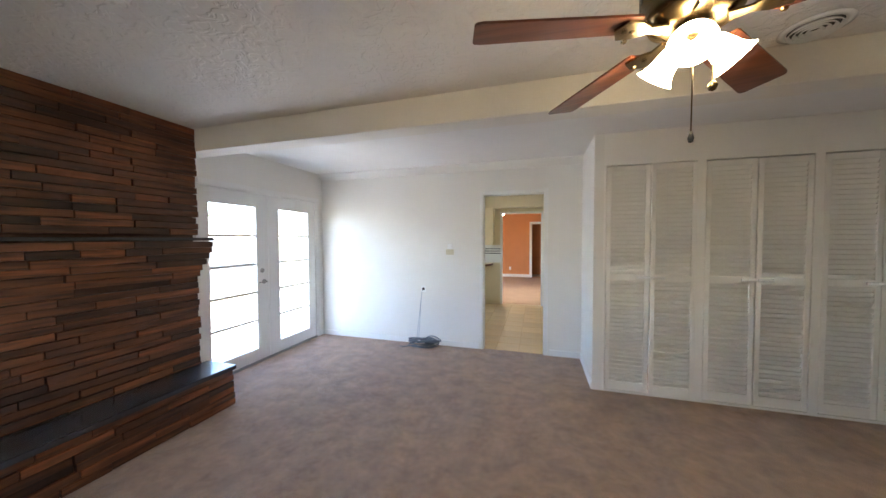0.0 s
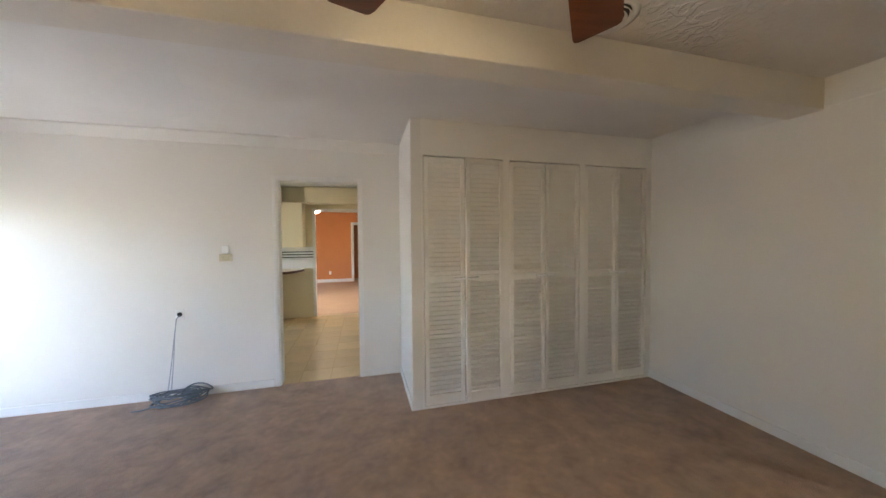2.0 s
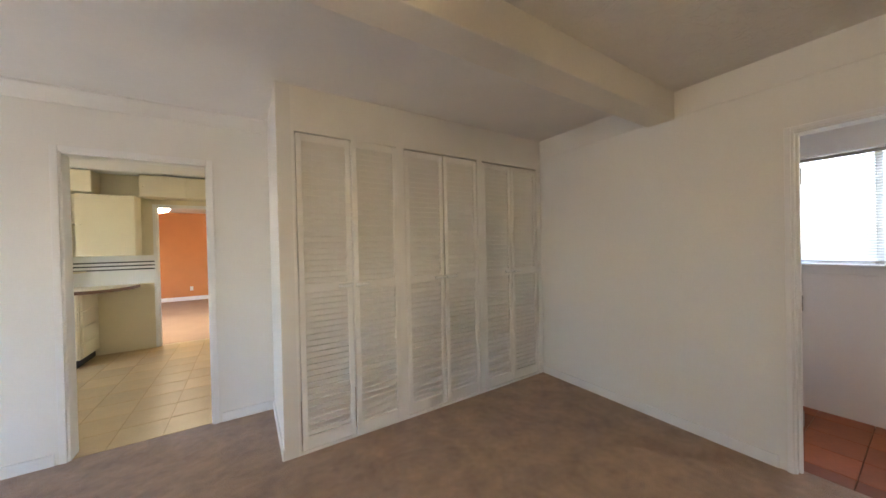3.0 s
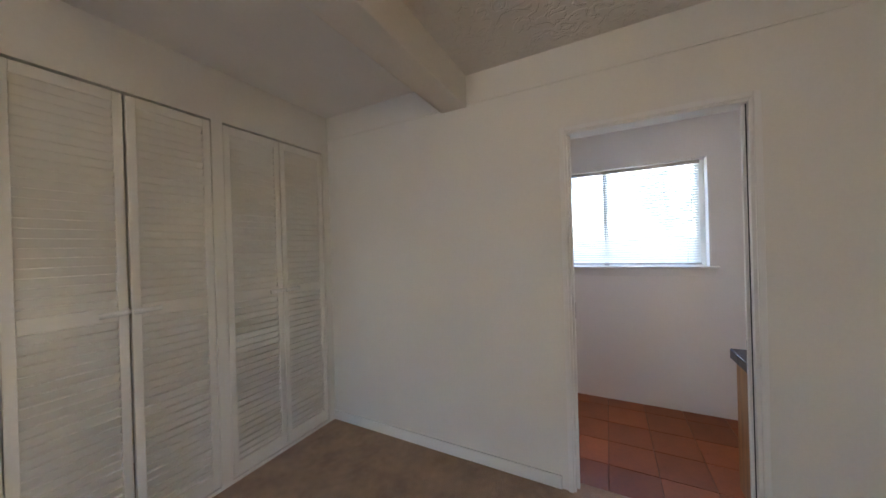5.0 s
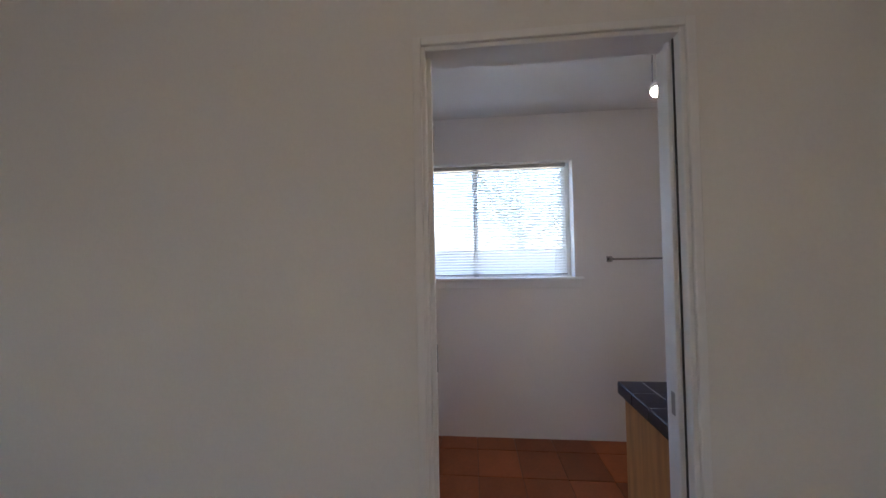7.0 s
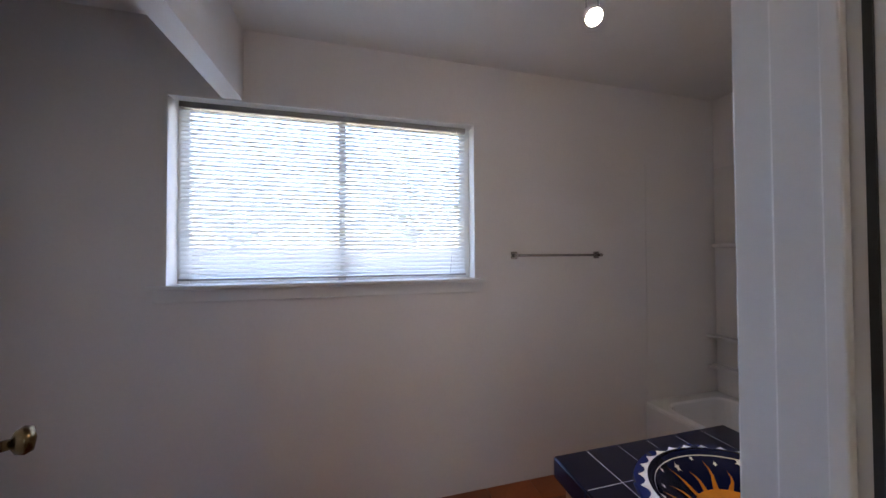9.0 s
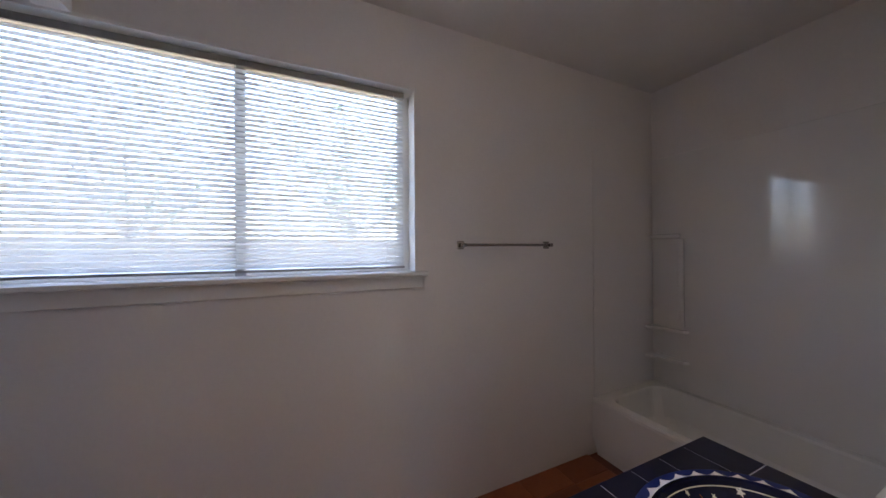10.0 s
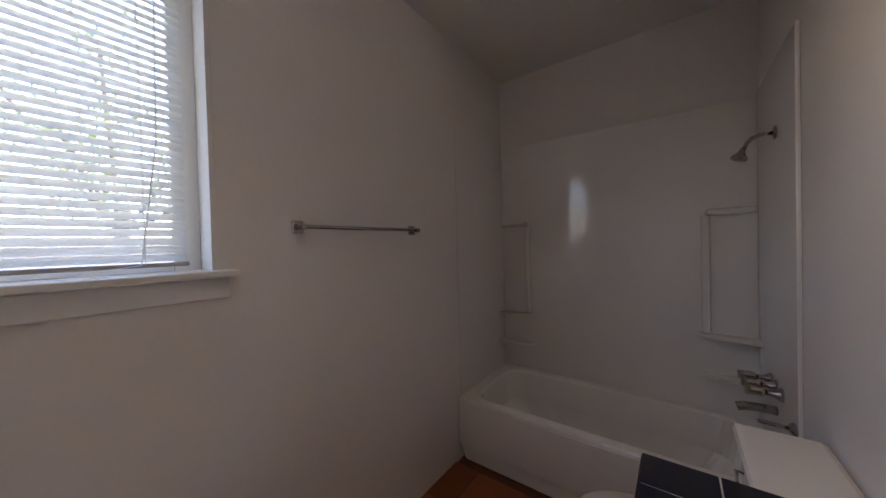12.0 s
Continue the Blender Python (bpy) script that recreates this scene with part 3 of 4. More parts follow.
pts = [(-0.858, YN - 0.008, 0.76), (-0.862, YN - 0.05, 0.74), (-0.88, YN - 0.055, 0.60), (-0.91, YN - 0.05, 0.35), (-0.935, YN - 0.06, 0.12), (-0.94, YN - 0.09, 0.03)]
r3 = random.Random(8)
for k in range(150):
    a = k * 0.42
    pts.append((-0.83 + (0.155 + 0.035 * math.sin(k * 0.9)) * math.cos(a) + r3.uniform(-0.012, 0.012), YN - 0.15 + (0.085 + 0.02 * math.cos(k * 0.7)) * math.sin(a) + r3.uniform(-0.012, 0.012), 0.012 + 0.085 * abs(math.sin(k * 0.11)) + r3.uniform(0, 0.012)))
pts += [(-1.0, YN - 0.20, 0.02), (-1.06, YN - 0.22, 0.012), (-1.13, YN - 0.21, 0.008)]
tube(pts[6:], 0.006, 6, cable)
cc = thing("coiled_cable", (0, 0, 0), "grey cable coiled in a loose heap on the carpet", "cable")
part("coil", cable, CABLE, cc, smooth=True)
for dx in (0.0, 0.03):
    k = dx * 1.6
    part("cord", tube([(x + dx * (0.77 - z) * 1.5, y - k * 0.2, z) for x, y, z in pts[:6]], 0.0032, 6), PALEC, cc, "pale grey cord rising to the wall outlet", True)
lobe = bmesh.new()
for j in range(5):
    ring_pts = [(-0.70 + (0.095 + 0.006 * j) * math.cos(2 * math.pi * i / 24), YN - 0.13 + 0.01 * j + (0.07 + 0.004 * j) * math.sin(2 * math.pi * i / 24), 0.05 + 0.012 * j + 0.02 * math.sin(4 * math.pi * i / 24 + j)) for i in range(25)]
    tube(ring_pts, 0.006, 6, lobe)
part("upper_coil", lobe, CABLE, cc, "grey loops lying on the heap", True)


# ---- kitchen and the room beyond ----
struct("floor_kitchen_bed", B(-3.0, 2.6, 4.30, 7.35, -0.12, -0.0045), KGROUT, "beige grout")
ktile = mesh_of(B(-0.148, 0.148, -0.148, 0.148, -0.006, 0.004, bevel=0.002), "tile", KTILE)
fk = thing("floor_kitchen", (0, 0, 0), "square beige ceramic floor tiles", "floor", kind="structure")
for i in range(-6, 6):
    for j in range(10):
        o = new("tile", ktile)
        o.parent = fk
        o.matrix_basis = pose(-0.02 + i * 0.302, 4.46 + j * 0.302, -0.006)
struct("floor_living", B(-3.0, 4.6, 7.35, 12.6, -0.12, -0.004), mat("pinkish_carpet", (0.46, 0.31, 0.21), 0.8, var=0.1, bump=0.3), "pinkish beige floor of the far room")
struct("ceiling_kitchen", B(-3.1, 4.6, 4.40, 12.6, 2.45, 2.55), SMOOTH, "plain ceiling")
# both openings are out of view, added to light kitchen and far room
wall("wall_kitchen_west", "x", -3.12, -3.0, 4.40, 12.6, -0.1, 2.45, [(5.0, 6.6, 1.0, 2.1), (9.0, 10.1, 0.9, 2.1)], KWALL, "cream wall with unseen openings added to let daylight in")
wall("wall_kitchen_east", "x", 1.55, 1.65, 4.40, 7.2, -0.1, 2.45, [], KWALL, "cream kitchen wall")
wall("wall_kitchen_far", "y", 7.26, 7.36, -3.0, 4.6, -0.1, 2.45, [(-0.10, 0.76, -0.004, 2.03)], KWALL, "cream wall with a wide opening")
wall("wall_kitchen_back", "y", YN + 0.121, YN + 0.13, -3.0, 1.55, -0.1, 2.45, [(KX0, KX1, -0.1, KZ)], KWALL, "cream wall of the kitchen")
wall("wall_orange", "y", 12.5, 12.6, -3.0, 4.6, -0.1, 2.45, [(0.47, 1.32, 0.0, 2.03)], ORANGE, "orange painted wall")
# opening added out of view, for daylight on the orange walls
wall("wall_living_east", "x", 4.5, 4.6, 7.36, 12.6, -0.1, 2.45, [(9.4, 10.2, 0.9, 2.0)], ORANGE, "orange painted wall with an unseen opening added for daylight")
wall("wall_hall", "y", 13.6, 13.7, -0.1, 2.4, -0.1, 2.45, [], ORANGE, "orange hall wall")
struct("hall_floor", B(-0.1, 2.4, 12.6, 13.6, -0.12, -0.004), KTILE, "hall floor")
struct("hall_ceiling", B(-0.1, 2.4, 12.6, 13.7, 2.45, 2.5), SMOOTH, "hall ceiling")
wall("wall_hall_side", "x", 2.3, 2.4, 12.6, 13.6, -0.1, 2.45, [], ORANGE, "orange hall wall")
wall("wall_hall_west", "x", -0.1, 0.0, 12.6, 13.6, -0.1, 2.45, [], ORANGE, "orange hall wall")
struct("baseboard_7", B(-3.0, 0.40, 12.485, 12.5, 0, 0.11, bevel=0.004), TRIM, "white baseboard")
casing("door_frame_4", "y", 12.485, 12.5, 0.47, 1.32, 0.0, 2.03, 0.07, "white trim round the far doorway", (12.501, 12.601))
casing("door_frame_5", "y", 7.245, 7.26, -0.10, 0.76, 0.0, 2.03, 0.03, "cream trim of the kitchen opening", (7.261, 7.361))
po = thing("wall_outlet", (-0.32, 12.5, 0.33), "white wall outlet plate", "outlet")
part("plate", B(-0.035, 0.035, -0.006, 0, -0.057, 0.057, bevel=0.003), WHITEP, po)


def cabinet(loc, w, d, h, doors, label, name="wall_cabinet", kick=0.0):
    """A cabinet facing -y with its doors as parts."""
    t = thing(name, loc, label, "cabinet")
    part("body", B(0, w, 0.02, d, kick, h, bevel=0.003), KCAB, t)
    if kick:
        part("toe_kick", B(0.01, w - 0.01, 0.07, d, 0, kick), BLACK, t)
    for x0, x1, z0, z1 in doors:
        dr = part("door", B(x0 + 0.004, x1 - 0.004, 0, 0.019, z0 + 0.004, z1 - 0.004, bevel=0.003), KCAB, t)
        part("knob", lathe([(0.0, 0), (0.006, 0), (0.006, 0.012), (0.013, 0.018), (0.01, 0.026), (0, 0.028)], 12, pose(x0 + 0.05, 0, (z0 + z1) / 2, 90)), KCAB, dr)
    return t


cabinet((-0.80, 6.95, 1.33), 0.55, 0.305, 0.80, [(0, 0.55, 0, 0.80)], "cream wall cabinet with one plain door")
cabinet((-0.21, 6.98, 2.13), 0.98, 0.275, 0.30, [(0, 0.49, 0, 0.28), (0.49, 0.98, 0, 0.28)], "cream cabinet over the opening")
cabinet((-1.55, 6.95, 2.15), 0.90, 0.305, 0.28, [(0, 0.45, 0, 0.27), (0.45, 0.90, 0, 0.27)], "cream painted high wall cabinet with two doors")
sh = thing("open_shelf", (-1.10, 6.98, 1.0), "cream open shelf unit beside the wall cabinet", "shelf")
part("side", B(0, 0.018, 0, 0.27, 0, 1.1), KCAB, sh)
for z in (0.12, 0.42, 0.75):
    part("shelf", B(0.018, 0.30, 0, 0.27, z, z + 0.018), KCAB, sh)
kb = thing("base_cabinet", (-0.68, 6.67, 0.0), "cream base cabinet with stacked drawers", "cabinet")
part("body", B(-1.2, -0.02, 0.0, 0.58, 0.1, 0.88, bevel=0.003), KCAB, kb)
part("toe_kick", B(-1.18, -0.06, 0.05, 0.58, 0.0, 0.1), BLACK, kb)
for k in range(4):
    part("drawer", B(-0.45, -0.03, -0.018, 0.0, 0.12 + k * 0.19, 0.29 + k * 0.19, bevel=0.003), KCAB, kb)
    part("drawer_front", B(-0.02, 0.0, 0.03, 0.5, 0.12 + k * 0.19, 0.29 + k * 0.19, bevel=0.003), KCAB, kb)
ct = [(-1.9, 6.64)] + [(-0.62 + 0.34 * math.sin(radians(a)), 7.24 - 0.60 * math.cos(radians(a))) for a in range(0, 91, 10)] + [(-1.9, 7.255)]
single("worktop", prism(ct, 0.88, 0.92), KTOP, (0, 0, 0), "dark edged kitchen worktop with a rounded end", "worktop")
single("worktop_tile", prism([(x, y) for x, y in ct], 0.921, 0.929), KCAB, (0, 0, 0), "cream tiled top of the kitchen worktop", "worktop")
struct("backsplash_panel", B(-1.9, -0.12, 7.248, 7.259, 0.93, 1.33), TRIM, "white tiled splashback")
for i, z in enumerate((1.13, 1.18, 1.23)):
    struct("trim_stripe_%d" % (i + 1), B(-1.9, -0.12, 7.243, 7.247, z, z + 0.018), BLACK, "thin dark tile stripe")
ku = cabinet((0.80, 6.2, 0.0), 0.70, 0.90, 2.1, [(0, 0.35, 0.1, 2.08), (0.35, 0.70, 0.1, 2.08)], "tall cream pantry cabinet", "pantry_cabinet", 0.09)

cf = thing("ceiling_fan", (-0.31, 8.7, 2.45), "white ceiling fan with a lit dome lamp", "ceiling fan")
part("rod", lathe([(0.0, 0.0), (0.06, 0.0), (0.05, -0.04), (0.012, -0.05), (0.012, -0.16)], 20), WHITEP, cf)
part("motor", lathe([(0.0, -0.15), (0.10, -0.17), (0.11, -0.23), (0.08, -0.27), (0.0, -0.27)], 24), WHITEP, cf, smooth=True)
for k in range(4):
    part("blade", prism([(0.10, -0.03), (0.2, -0.06), (0.58, -0.07), (0.60, 0), (0.58, 0.07), (0.2, 0.06), (0.10, 0.03)], -0.235, -0.229, Matrix.Rotation(radians(15 + 90 * k), 4, "Z")), WHITEP, cf)
part("dome", lathe([(0.08, -0.27), (0.15, -0.285), (0.15, -0.31), (0.11, -0.35), (0.05, -0.37), (0.0, -0.375)], 28), DOME, cf, "lit glass dome", True)


# ---- bathroom shell ----
struct("floor_bathroom_bed", B(XE, BX1 + 0.1, BY0, BY1, BF - 0.1, BF - 0.012), GROUT, "brown grout")
ttile = mesh_of(B(-0.150, 0.150, -0.150, 0.150, -0.010, 0.002, bevel=0.003), "tile", TERRA)
fb = thing("floor_bathroom", (0, 0, 0), "square terracotta floor tiles", "floor", kind="structure")
for i in range(6):
    for j in range(12):
        o = new("tile", ttile)
        o.parent = fb
        o.matrix_basis = pose(BW + 0.11 + i * 0.304, -0.47 + j * 0.304, BF - 0.002)
struct("ceiling_bathroom", B(BW, BX1 + 0.15, BY0 - 0.15, BY1 + 0.1, BC, BC + 0.1), SMOOTH, "white painted bathroom ceiling")
wall("wall_bath_east", "x", BX1, BX1 + 0.15, BY0 - 0.15, BY1 + 0.1, BF - 0.1, BC, [(WY0, WY1, WZ0, WZ1)], BATHW, "white bathroom wall with a wide window")
struct("wall_tub_end", B(BW + 0.003, BX0 + 0.002, BY0, VY0 - 0.01, BF - 0.1, BC), BATHW, "furred out wall behind the toilet and tub end")
wall("wall_bath_west", "x", 3.7405, BW + 0.002, BY0, BY1, BF - 0.1, BC, [(DY0 - 0.001, DY1 + 0.001, BF - 0.1, DZ)], BATHW, "white bathroom wall")
wall("wall_bath_south", "y", BY0 - 0.15, BY0, BX0 - 0.16, BX1, BF - 0.1, BC, [], BATHW, "white bathroom wall behind the tub")
wall("wall_bath_north", "y", BY1, BY1 + 0.1, BW, BX1, BF - 0.1, BC, [], BATHW, "plain bathroom wall")
struct("header_bath", B(BW + 0.003, BX1, 1.989, 2.085, WZ1 - 0.006, BC), BATHW, "white header across the bathroom")

# window with frame, sill and blind
win = thing("window_1", (0, 0, 0), "white aluminium sliding window with a wide sill", "window", kind="structure")
lin = 0.016
part("lining", B(BX1 - 0.008, BX1 + 0.12, WY0, WY0 + lin, WZ0, WZ1, bevel=0.002), TRIM, win)
part("lining", B(BX1 - 0.008, BX1 + 0.12, WY1 - lin, WY1, WZ0, WZ1, bevel=0.002), TRIM, win)
part("lining", B(BX1 - 0.008, BX1 + 0.12, WY0 + lin, WY1 - lin, WZ1 - lin, WZ1, bevel=0.002), TRIM, win)
part("window_sill", B(BX1 - 0.045, BX1 + 0.12, WY0 - 0.05, WY1 + 0.06, WZ0 - 0.018, WZ0 + 0.004, bevel=0.005), TRIM, win)
part("apron", B(BX1 - 0.014, BX1, WY0 - 0.03, WY1 + 0.04, WZ0 - 0.085, WZ0 - 0.0185, bevel=0.003), TRIM, win)
fx0, fx1 = BX1 + 0.088, BX1 + 0.118
for y0, y1, z0, z1 in ((WY0 + lin, WY0 + 0.085, WZ0, WZ1 - lin), (WY1 - 0.072, WY1 - lin, WZ0, WZ1 - lin), (1.46, 1.505, WZ0, WZ1 - lin)):
    part("window_frame", B(fx0, fx1, y0, y1, z0, z1, bevel=0.003), GREYAL if y0 == 1.46 else TRIM, win)
for z0, z1 in ((WZ0 + 0.004, WZ0 + 0.035), (WZ1 - lin - 0.03, WZ1 - lin)):
    part("window_frame", B(fx0 + 0.002, fx1 - 0.002, WY0 + 0.085, WY1 - 0.072, z0, z1, bevel=0.003), TRIM, win)
for y0, y1 in ((WY0 + 0.085, 1.46), (1.505, WY1 - 0.072)):
    g = part("pane", B(fx0 + 0.013, fx0 + 0.017, y0, y1, WZ0 + 0.036, WZ1 - lin - 0.031), GLASS, win, "clear glass pane")
    g.visible_shadow = False

BY_A, BY_B = WY0 + 0.06, WY1 - 0.045
bl = thing("window_blind", (BX1 + 0.045, 0, 0), "white aluminium venetian blind, slats partly open", "blind")
part("headrail", B(-0.014, 0.014, BY_A, BY_B, WZ1 - 0.055, WZ1 - 0.024, bevel=0.002), STEEL, bl, "grey metal headrail")
part("bottom_rail", B(-0.012, 0.012, BY_A, BY_B, WZ0 + 0.022, WZ0 + 0.034, bevel=0.003), STEEL, bl)
sb = bmesh.new()
prof = [(-0.0125, -0.0012), (-0.006, 0.0008), (0, 0.0015), (0.006, 0.0008), (0.0125, -0.0012)]
va = [[sb.verts.new((x, y, z)) for x, z in prof] for y in (BY_A + 0.004, BY_B - 0.004)]
vb = [[sb.verts.new((x, y, z - 0.0006)) for x, z in prof] for y in (BY_A + 0.004, BY_B - 0.004)]
for i in range(4):
    sb.faces.new((va[0][i], va[0][i + 1], va[1][i + 1], va[1][i]))
    sb.faces.new((vb[0][i], vb[1][i], vb[1][i + 1], vb[0][i + 1]))
for k in (0, 4):
    sb.faces.new((va[0][k], va[1][k], vb[1][k], vb[0][k]))
BSLAT = mesh_of(sb, "slat", BLIND)
NS = 38
r5 = random.Random(2)
for k in range(NS):
    s = new("slat", BSLAT)
    s.parent = bl
    s.matrix_basis = pose(0, 0, WZ0 + 0.05 + k * (WZ1 - WZ0 - 0.12) / (NS - 1), 0, -60 + r5.uniform(-2, 2))
for y in (BY_A + 0.10, 1.49, BY_B - 0.10):
    part("ladder_cord", tube([(-0.013, y, WZ0 + 0.03), (-0.013, y, WZ1 - 0.05)], 0.0012, 5), WHITEP, bl)
part("pull_cord", tube([(-0.018, WY0 + 0.12, WZ1 - 0.05), (-0.02, WY0 + 0.13, 1.5), (-0.022, WY0 + 0.17, WZ0 + 0.03), (-0.03, WY0 + 0.30, WZ0 + 0.012), (-0.03, WY0 + 0.42, WZ0 + 0.01)], 0.0018, 6), WHITEP, bl, "white pull cord trailing on the sill")

# towel bar
tb = thing("towel_bar", (BX1, 0.0, 1.268), "chrome towel bar on two square posts", "towel bar")
part("bar", tube([(-0.045, 0.41, 0), (-0.045, -0.265, 0)], 0.008, 12), DCHROME, tb, smooth=True)
for y in (0.393, -0.247):
    part("post", B(-0.057, -0.012, y - 0.011, y + 0.011, -0.011, 0.011, bevel=0.003), DCHROME, tb)
    part("flange", B(-0.012, 0, y - 0.022, y + 0.022, -0.024, 0.024, bevel=0.004), DCHROME, tb)

# spot lamp on the ceiling
sp = thing("spot_lamp", (4.57, 0.45, BC), "small white adjustable ceiling spot lamp, lit", "spotlight")
part("base", lathe([(0.0, 0.0), (0.045, 0.0), (0.045, -0.012), (0.0, -0.018)], 24), WHITEP, sp, smooth=True)
part("bracket", tube([(0.03, 0, -0.015), (0.035, 0, -0.14), (0.034, 0.0, -0.25)], 0.004), STEEL, sp)
part("bracket", tube([(-0.03, 0, -0.015), (-0.035, 0, -0.14), (-0.034, 0.0, -0.25)], 0.004), STEEL, sp)
aim = Matrix.Translation((0, 0, -0.25)) @ Vector((-0.6, 0.25, -0.75)).to_track_quat("-Z", "Y").to_matrix().to_4x4()
part("head", lathe([(0.0, 0.07), (0.02, 0.065), (0.03, 0.02), (0.034, -0.035), (0.031, -0.035), (0.028, 0.0), (0.0, 0.0)], 24, aim), WHITEP, sp, smooth=True)
part("bulb", lathe([(0.0, -0.036), (0.015, -0.034), (0.030, -0.026), (0.029, -0.01), (0.0, -0.01)], 24, aim), SPOT, sp, "lit lamp face", True)

# ---- tub and surround ----
TY, TZ = -0.671, 0.18
tub = thing("bathtub", (0, 0, 0), "white bathtub with a plain apron set between walls", "bathtub")
tb0 = bmesh.new()
X0, X1, Y0, Y1 = BX0 + 0.004, BX1 - 0.002, BY0 + 0.003, TY


def loop(z, ix, iy, r):
    out = []
    for cx, cy, a0 in ((X1 - ix - r, Y1 - iy - r, 0), (X0 + ix + r, Y1 - iy - r, 90), (X0 + ix + r, Y0 + iy + r, 180), (X1 - ix - r, Y0 + iy + r, 270)):
        for k in range(7):
            a = radians(a0 + 15 * k)
            out.append(tb0.verts.new((cx + r * math.cos(a), cy + r * math.sin(a), z)))
    return out


loops = [loop(BF, 0.03, 0.012, 0.003), loop(BF + 0.09, 0.0, 0.010, 0.003), loop(BF + 0.10, 0, 0, 0.003), loop(TZ - 0.012, 0, 0, 0.003), loop(TZ, 0.0, 0.008, 0.006), loop(TZ, 0.07, 0.06, 0.12), loop(TZ - 0.012, 0.08, 0.07, 0.12), loop(TZ - 0.20, 0.12, 0.10, 0.12), loop(BF + 0.07, 0.20, 0.15, 0.12)]
for a, b in zip(loops, loops[1:]):
    for i in range(28):
        tb0.faces.new((a[i], a[(i + 1) % 28], b[(i + 1) % 28], b[i]))
tb0.faces.new(loops[-1])
part("basin", tb0, PORC, tub, smooth=False)
part("apron", B(X0 + 0.001, X1 - 0.001, TY + 0.001, TY + 0.006, BF + 0.10, TZ - 0.02, bevel=0.002), PORC, tub)
part("drain_cover", lathe([(0.0, 0.0), (0.035, 0.0), (0.032, 0.008), (0.0, 0.01)], 18, pose(BX0 + 0.10, -1.0, TZ - 0.11, 0, 78)), DCHROME, tub, "round chrome overflow cover")

su = thing("tub_surround", (0, 0, 0), "glossy white moulded shower surround with corner shelves", "shower surround")
ST = 1.95
part("back_panel", B(BX0 + 0.014, BX1 - 0.012, BY0 + 0.001, BY0 + 0.012, TZ + 0.002, ST, bevel=0.003), SURR, su)
part("side_panel", B(BX1 - 0.004, BX1 - 0.001, BY0 + 0.013, TY - 0.02, TZ + 0.002, ST, bevel=0.001), BATHW, su)
part("side_panel", B(BX0 + 0.003, BX0 + 0.014, BY0 + 0.013, TY - 0.02, TZ + 0.002, ST + 0.02, bevel=0.003), SURR, su)
part("edge_strip", B(BX0 + 0.003, BX0 + 0.017, TY - 0.02, TY - 0.006, TZ + 0.002, ST + 0.02, bevel=0.004), SURR, su)
yb = BY0 + 0.012
for x_in, x_out in ((5.169, BX1 - 0.005), (4.096, BX0 + 0.015)):
    lo, hi = min(x_in, x_out), max(x_in, x_out)
    s = 1 if x_out > x_in else -1
    part("niche_head", B(lo, hi, yb, yb + 0.045, 1.315, 1.352, bevel=0.016), SURR, su, smooth=False)
    part("niche_side", B(x_in - 0.02, x_in + 0.02, yb, yb + 0.042, 0.63, 1.318, bevel=0.016), SURR, su)
    for z in (0.63, 0.40):
        part("shelf", prism([(x_out, yb), (x_in - s * 0.04, yb), (x_in - s * 0.02, yb + 0.035), (x_in + s * 0.06, yb + 0.07), (x_out, yb + 0.10)], z - 0.02, z), SURR, su)

# shower fittings on the west wall
sa = thing("shower_head", (BX0 + 0.014, -0.98, 1.645), "chrome shower head on a bent arm", "shower head")
part("flange", lathe([(0.0, 0.0), (0.03, 0.0), (0.028, 0.006), (0.012, 0.012), (0.0, 0.012)], 20, pose(0, 0, 0, 0, 90)), DCHROME, sa, smooth=True)
part("arm", tube([(0.0, 0, 0), (0.045, 0, 0.0), (0.075, -0.002, -0.010), (0.093, -0.004, -0.03), (0.102, -0.006, -0.055)], 0.0085, 12), DCHROME, sa, smooth=True)
part("head", lathe([(0.0, 0.02), (0.012, 0.018), (0.014, 0.0), (0.02, -0.012), (0.036, -0.03), (0.038, -0.045), (0.034, -0.048), (0.0, -0.047)], 24, Matrix.Translation((0.107, -0.006, -0.062)) @ Matrix.Rotation(radians(-20), 4, "Y") @ Matrix.Scale(0.85, 4)), DCHROME, sa, smooth=True)
tv = thing("tub_faucet", (BX0 + 0.014, -1.0, 0.475), "chrome three-handle tub faucet with a spout", "faucet")
for dy, dz in ((0.095, 0.03), (0.0, 0.03), (-0.095, 0.03)):
    part("escutcheon", lathe([(0.0, 0), (0.03, 0), (0.026, 0.012), (0.014, 0.03), (0.012, 0.06), (0, 0.06)], 18, Matrix.Translation((0, dy, dz)) @ Matrix.Rotation(radians(90), 4, "Y")), DCHROME, tv, smooth=True)
    part("handle", lathe([(0.0, 0.055), (0.019, 0.056), (0.022, 0.065), (0.021, 0.10), (0.023, 0.112), (0.018, 0.12), (0, 0.12)], 10, Matrix.Translation((0, dy, dz)) @ Matrix.Rotation(radians(90), 4, "Y")), DCHROME, tv)
part("spout", tube([(0.0, 0, -0.08), (0.05, 0, -0.08), (0.11, 0, -0.085), (0.135, 0, -0.095)], 0.02, 14), DCHROME, tv, smooth=True)
hk = thing("paper_holder", (BX0 + 0.020, -0.70, 0.455), "chrome wall bracket beside the toilet tank", "bracket")
part("flange", lathe([(0.0, 0.0), (0.024, 0.0), (0.02, 0.012), (0.008, 0.02), (0.0, 0.02)], 18, pose(0, 0, 0, 0, 90)), DCHROME, hk, smooth=True)
part("rod", tube([(0.01, 0, 0), (0.10, -0.01, 0.0)], 0.008, 10), DCHROME, hk, smooth=True)

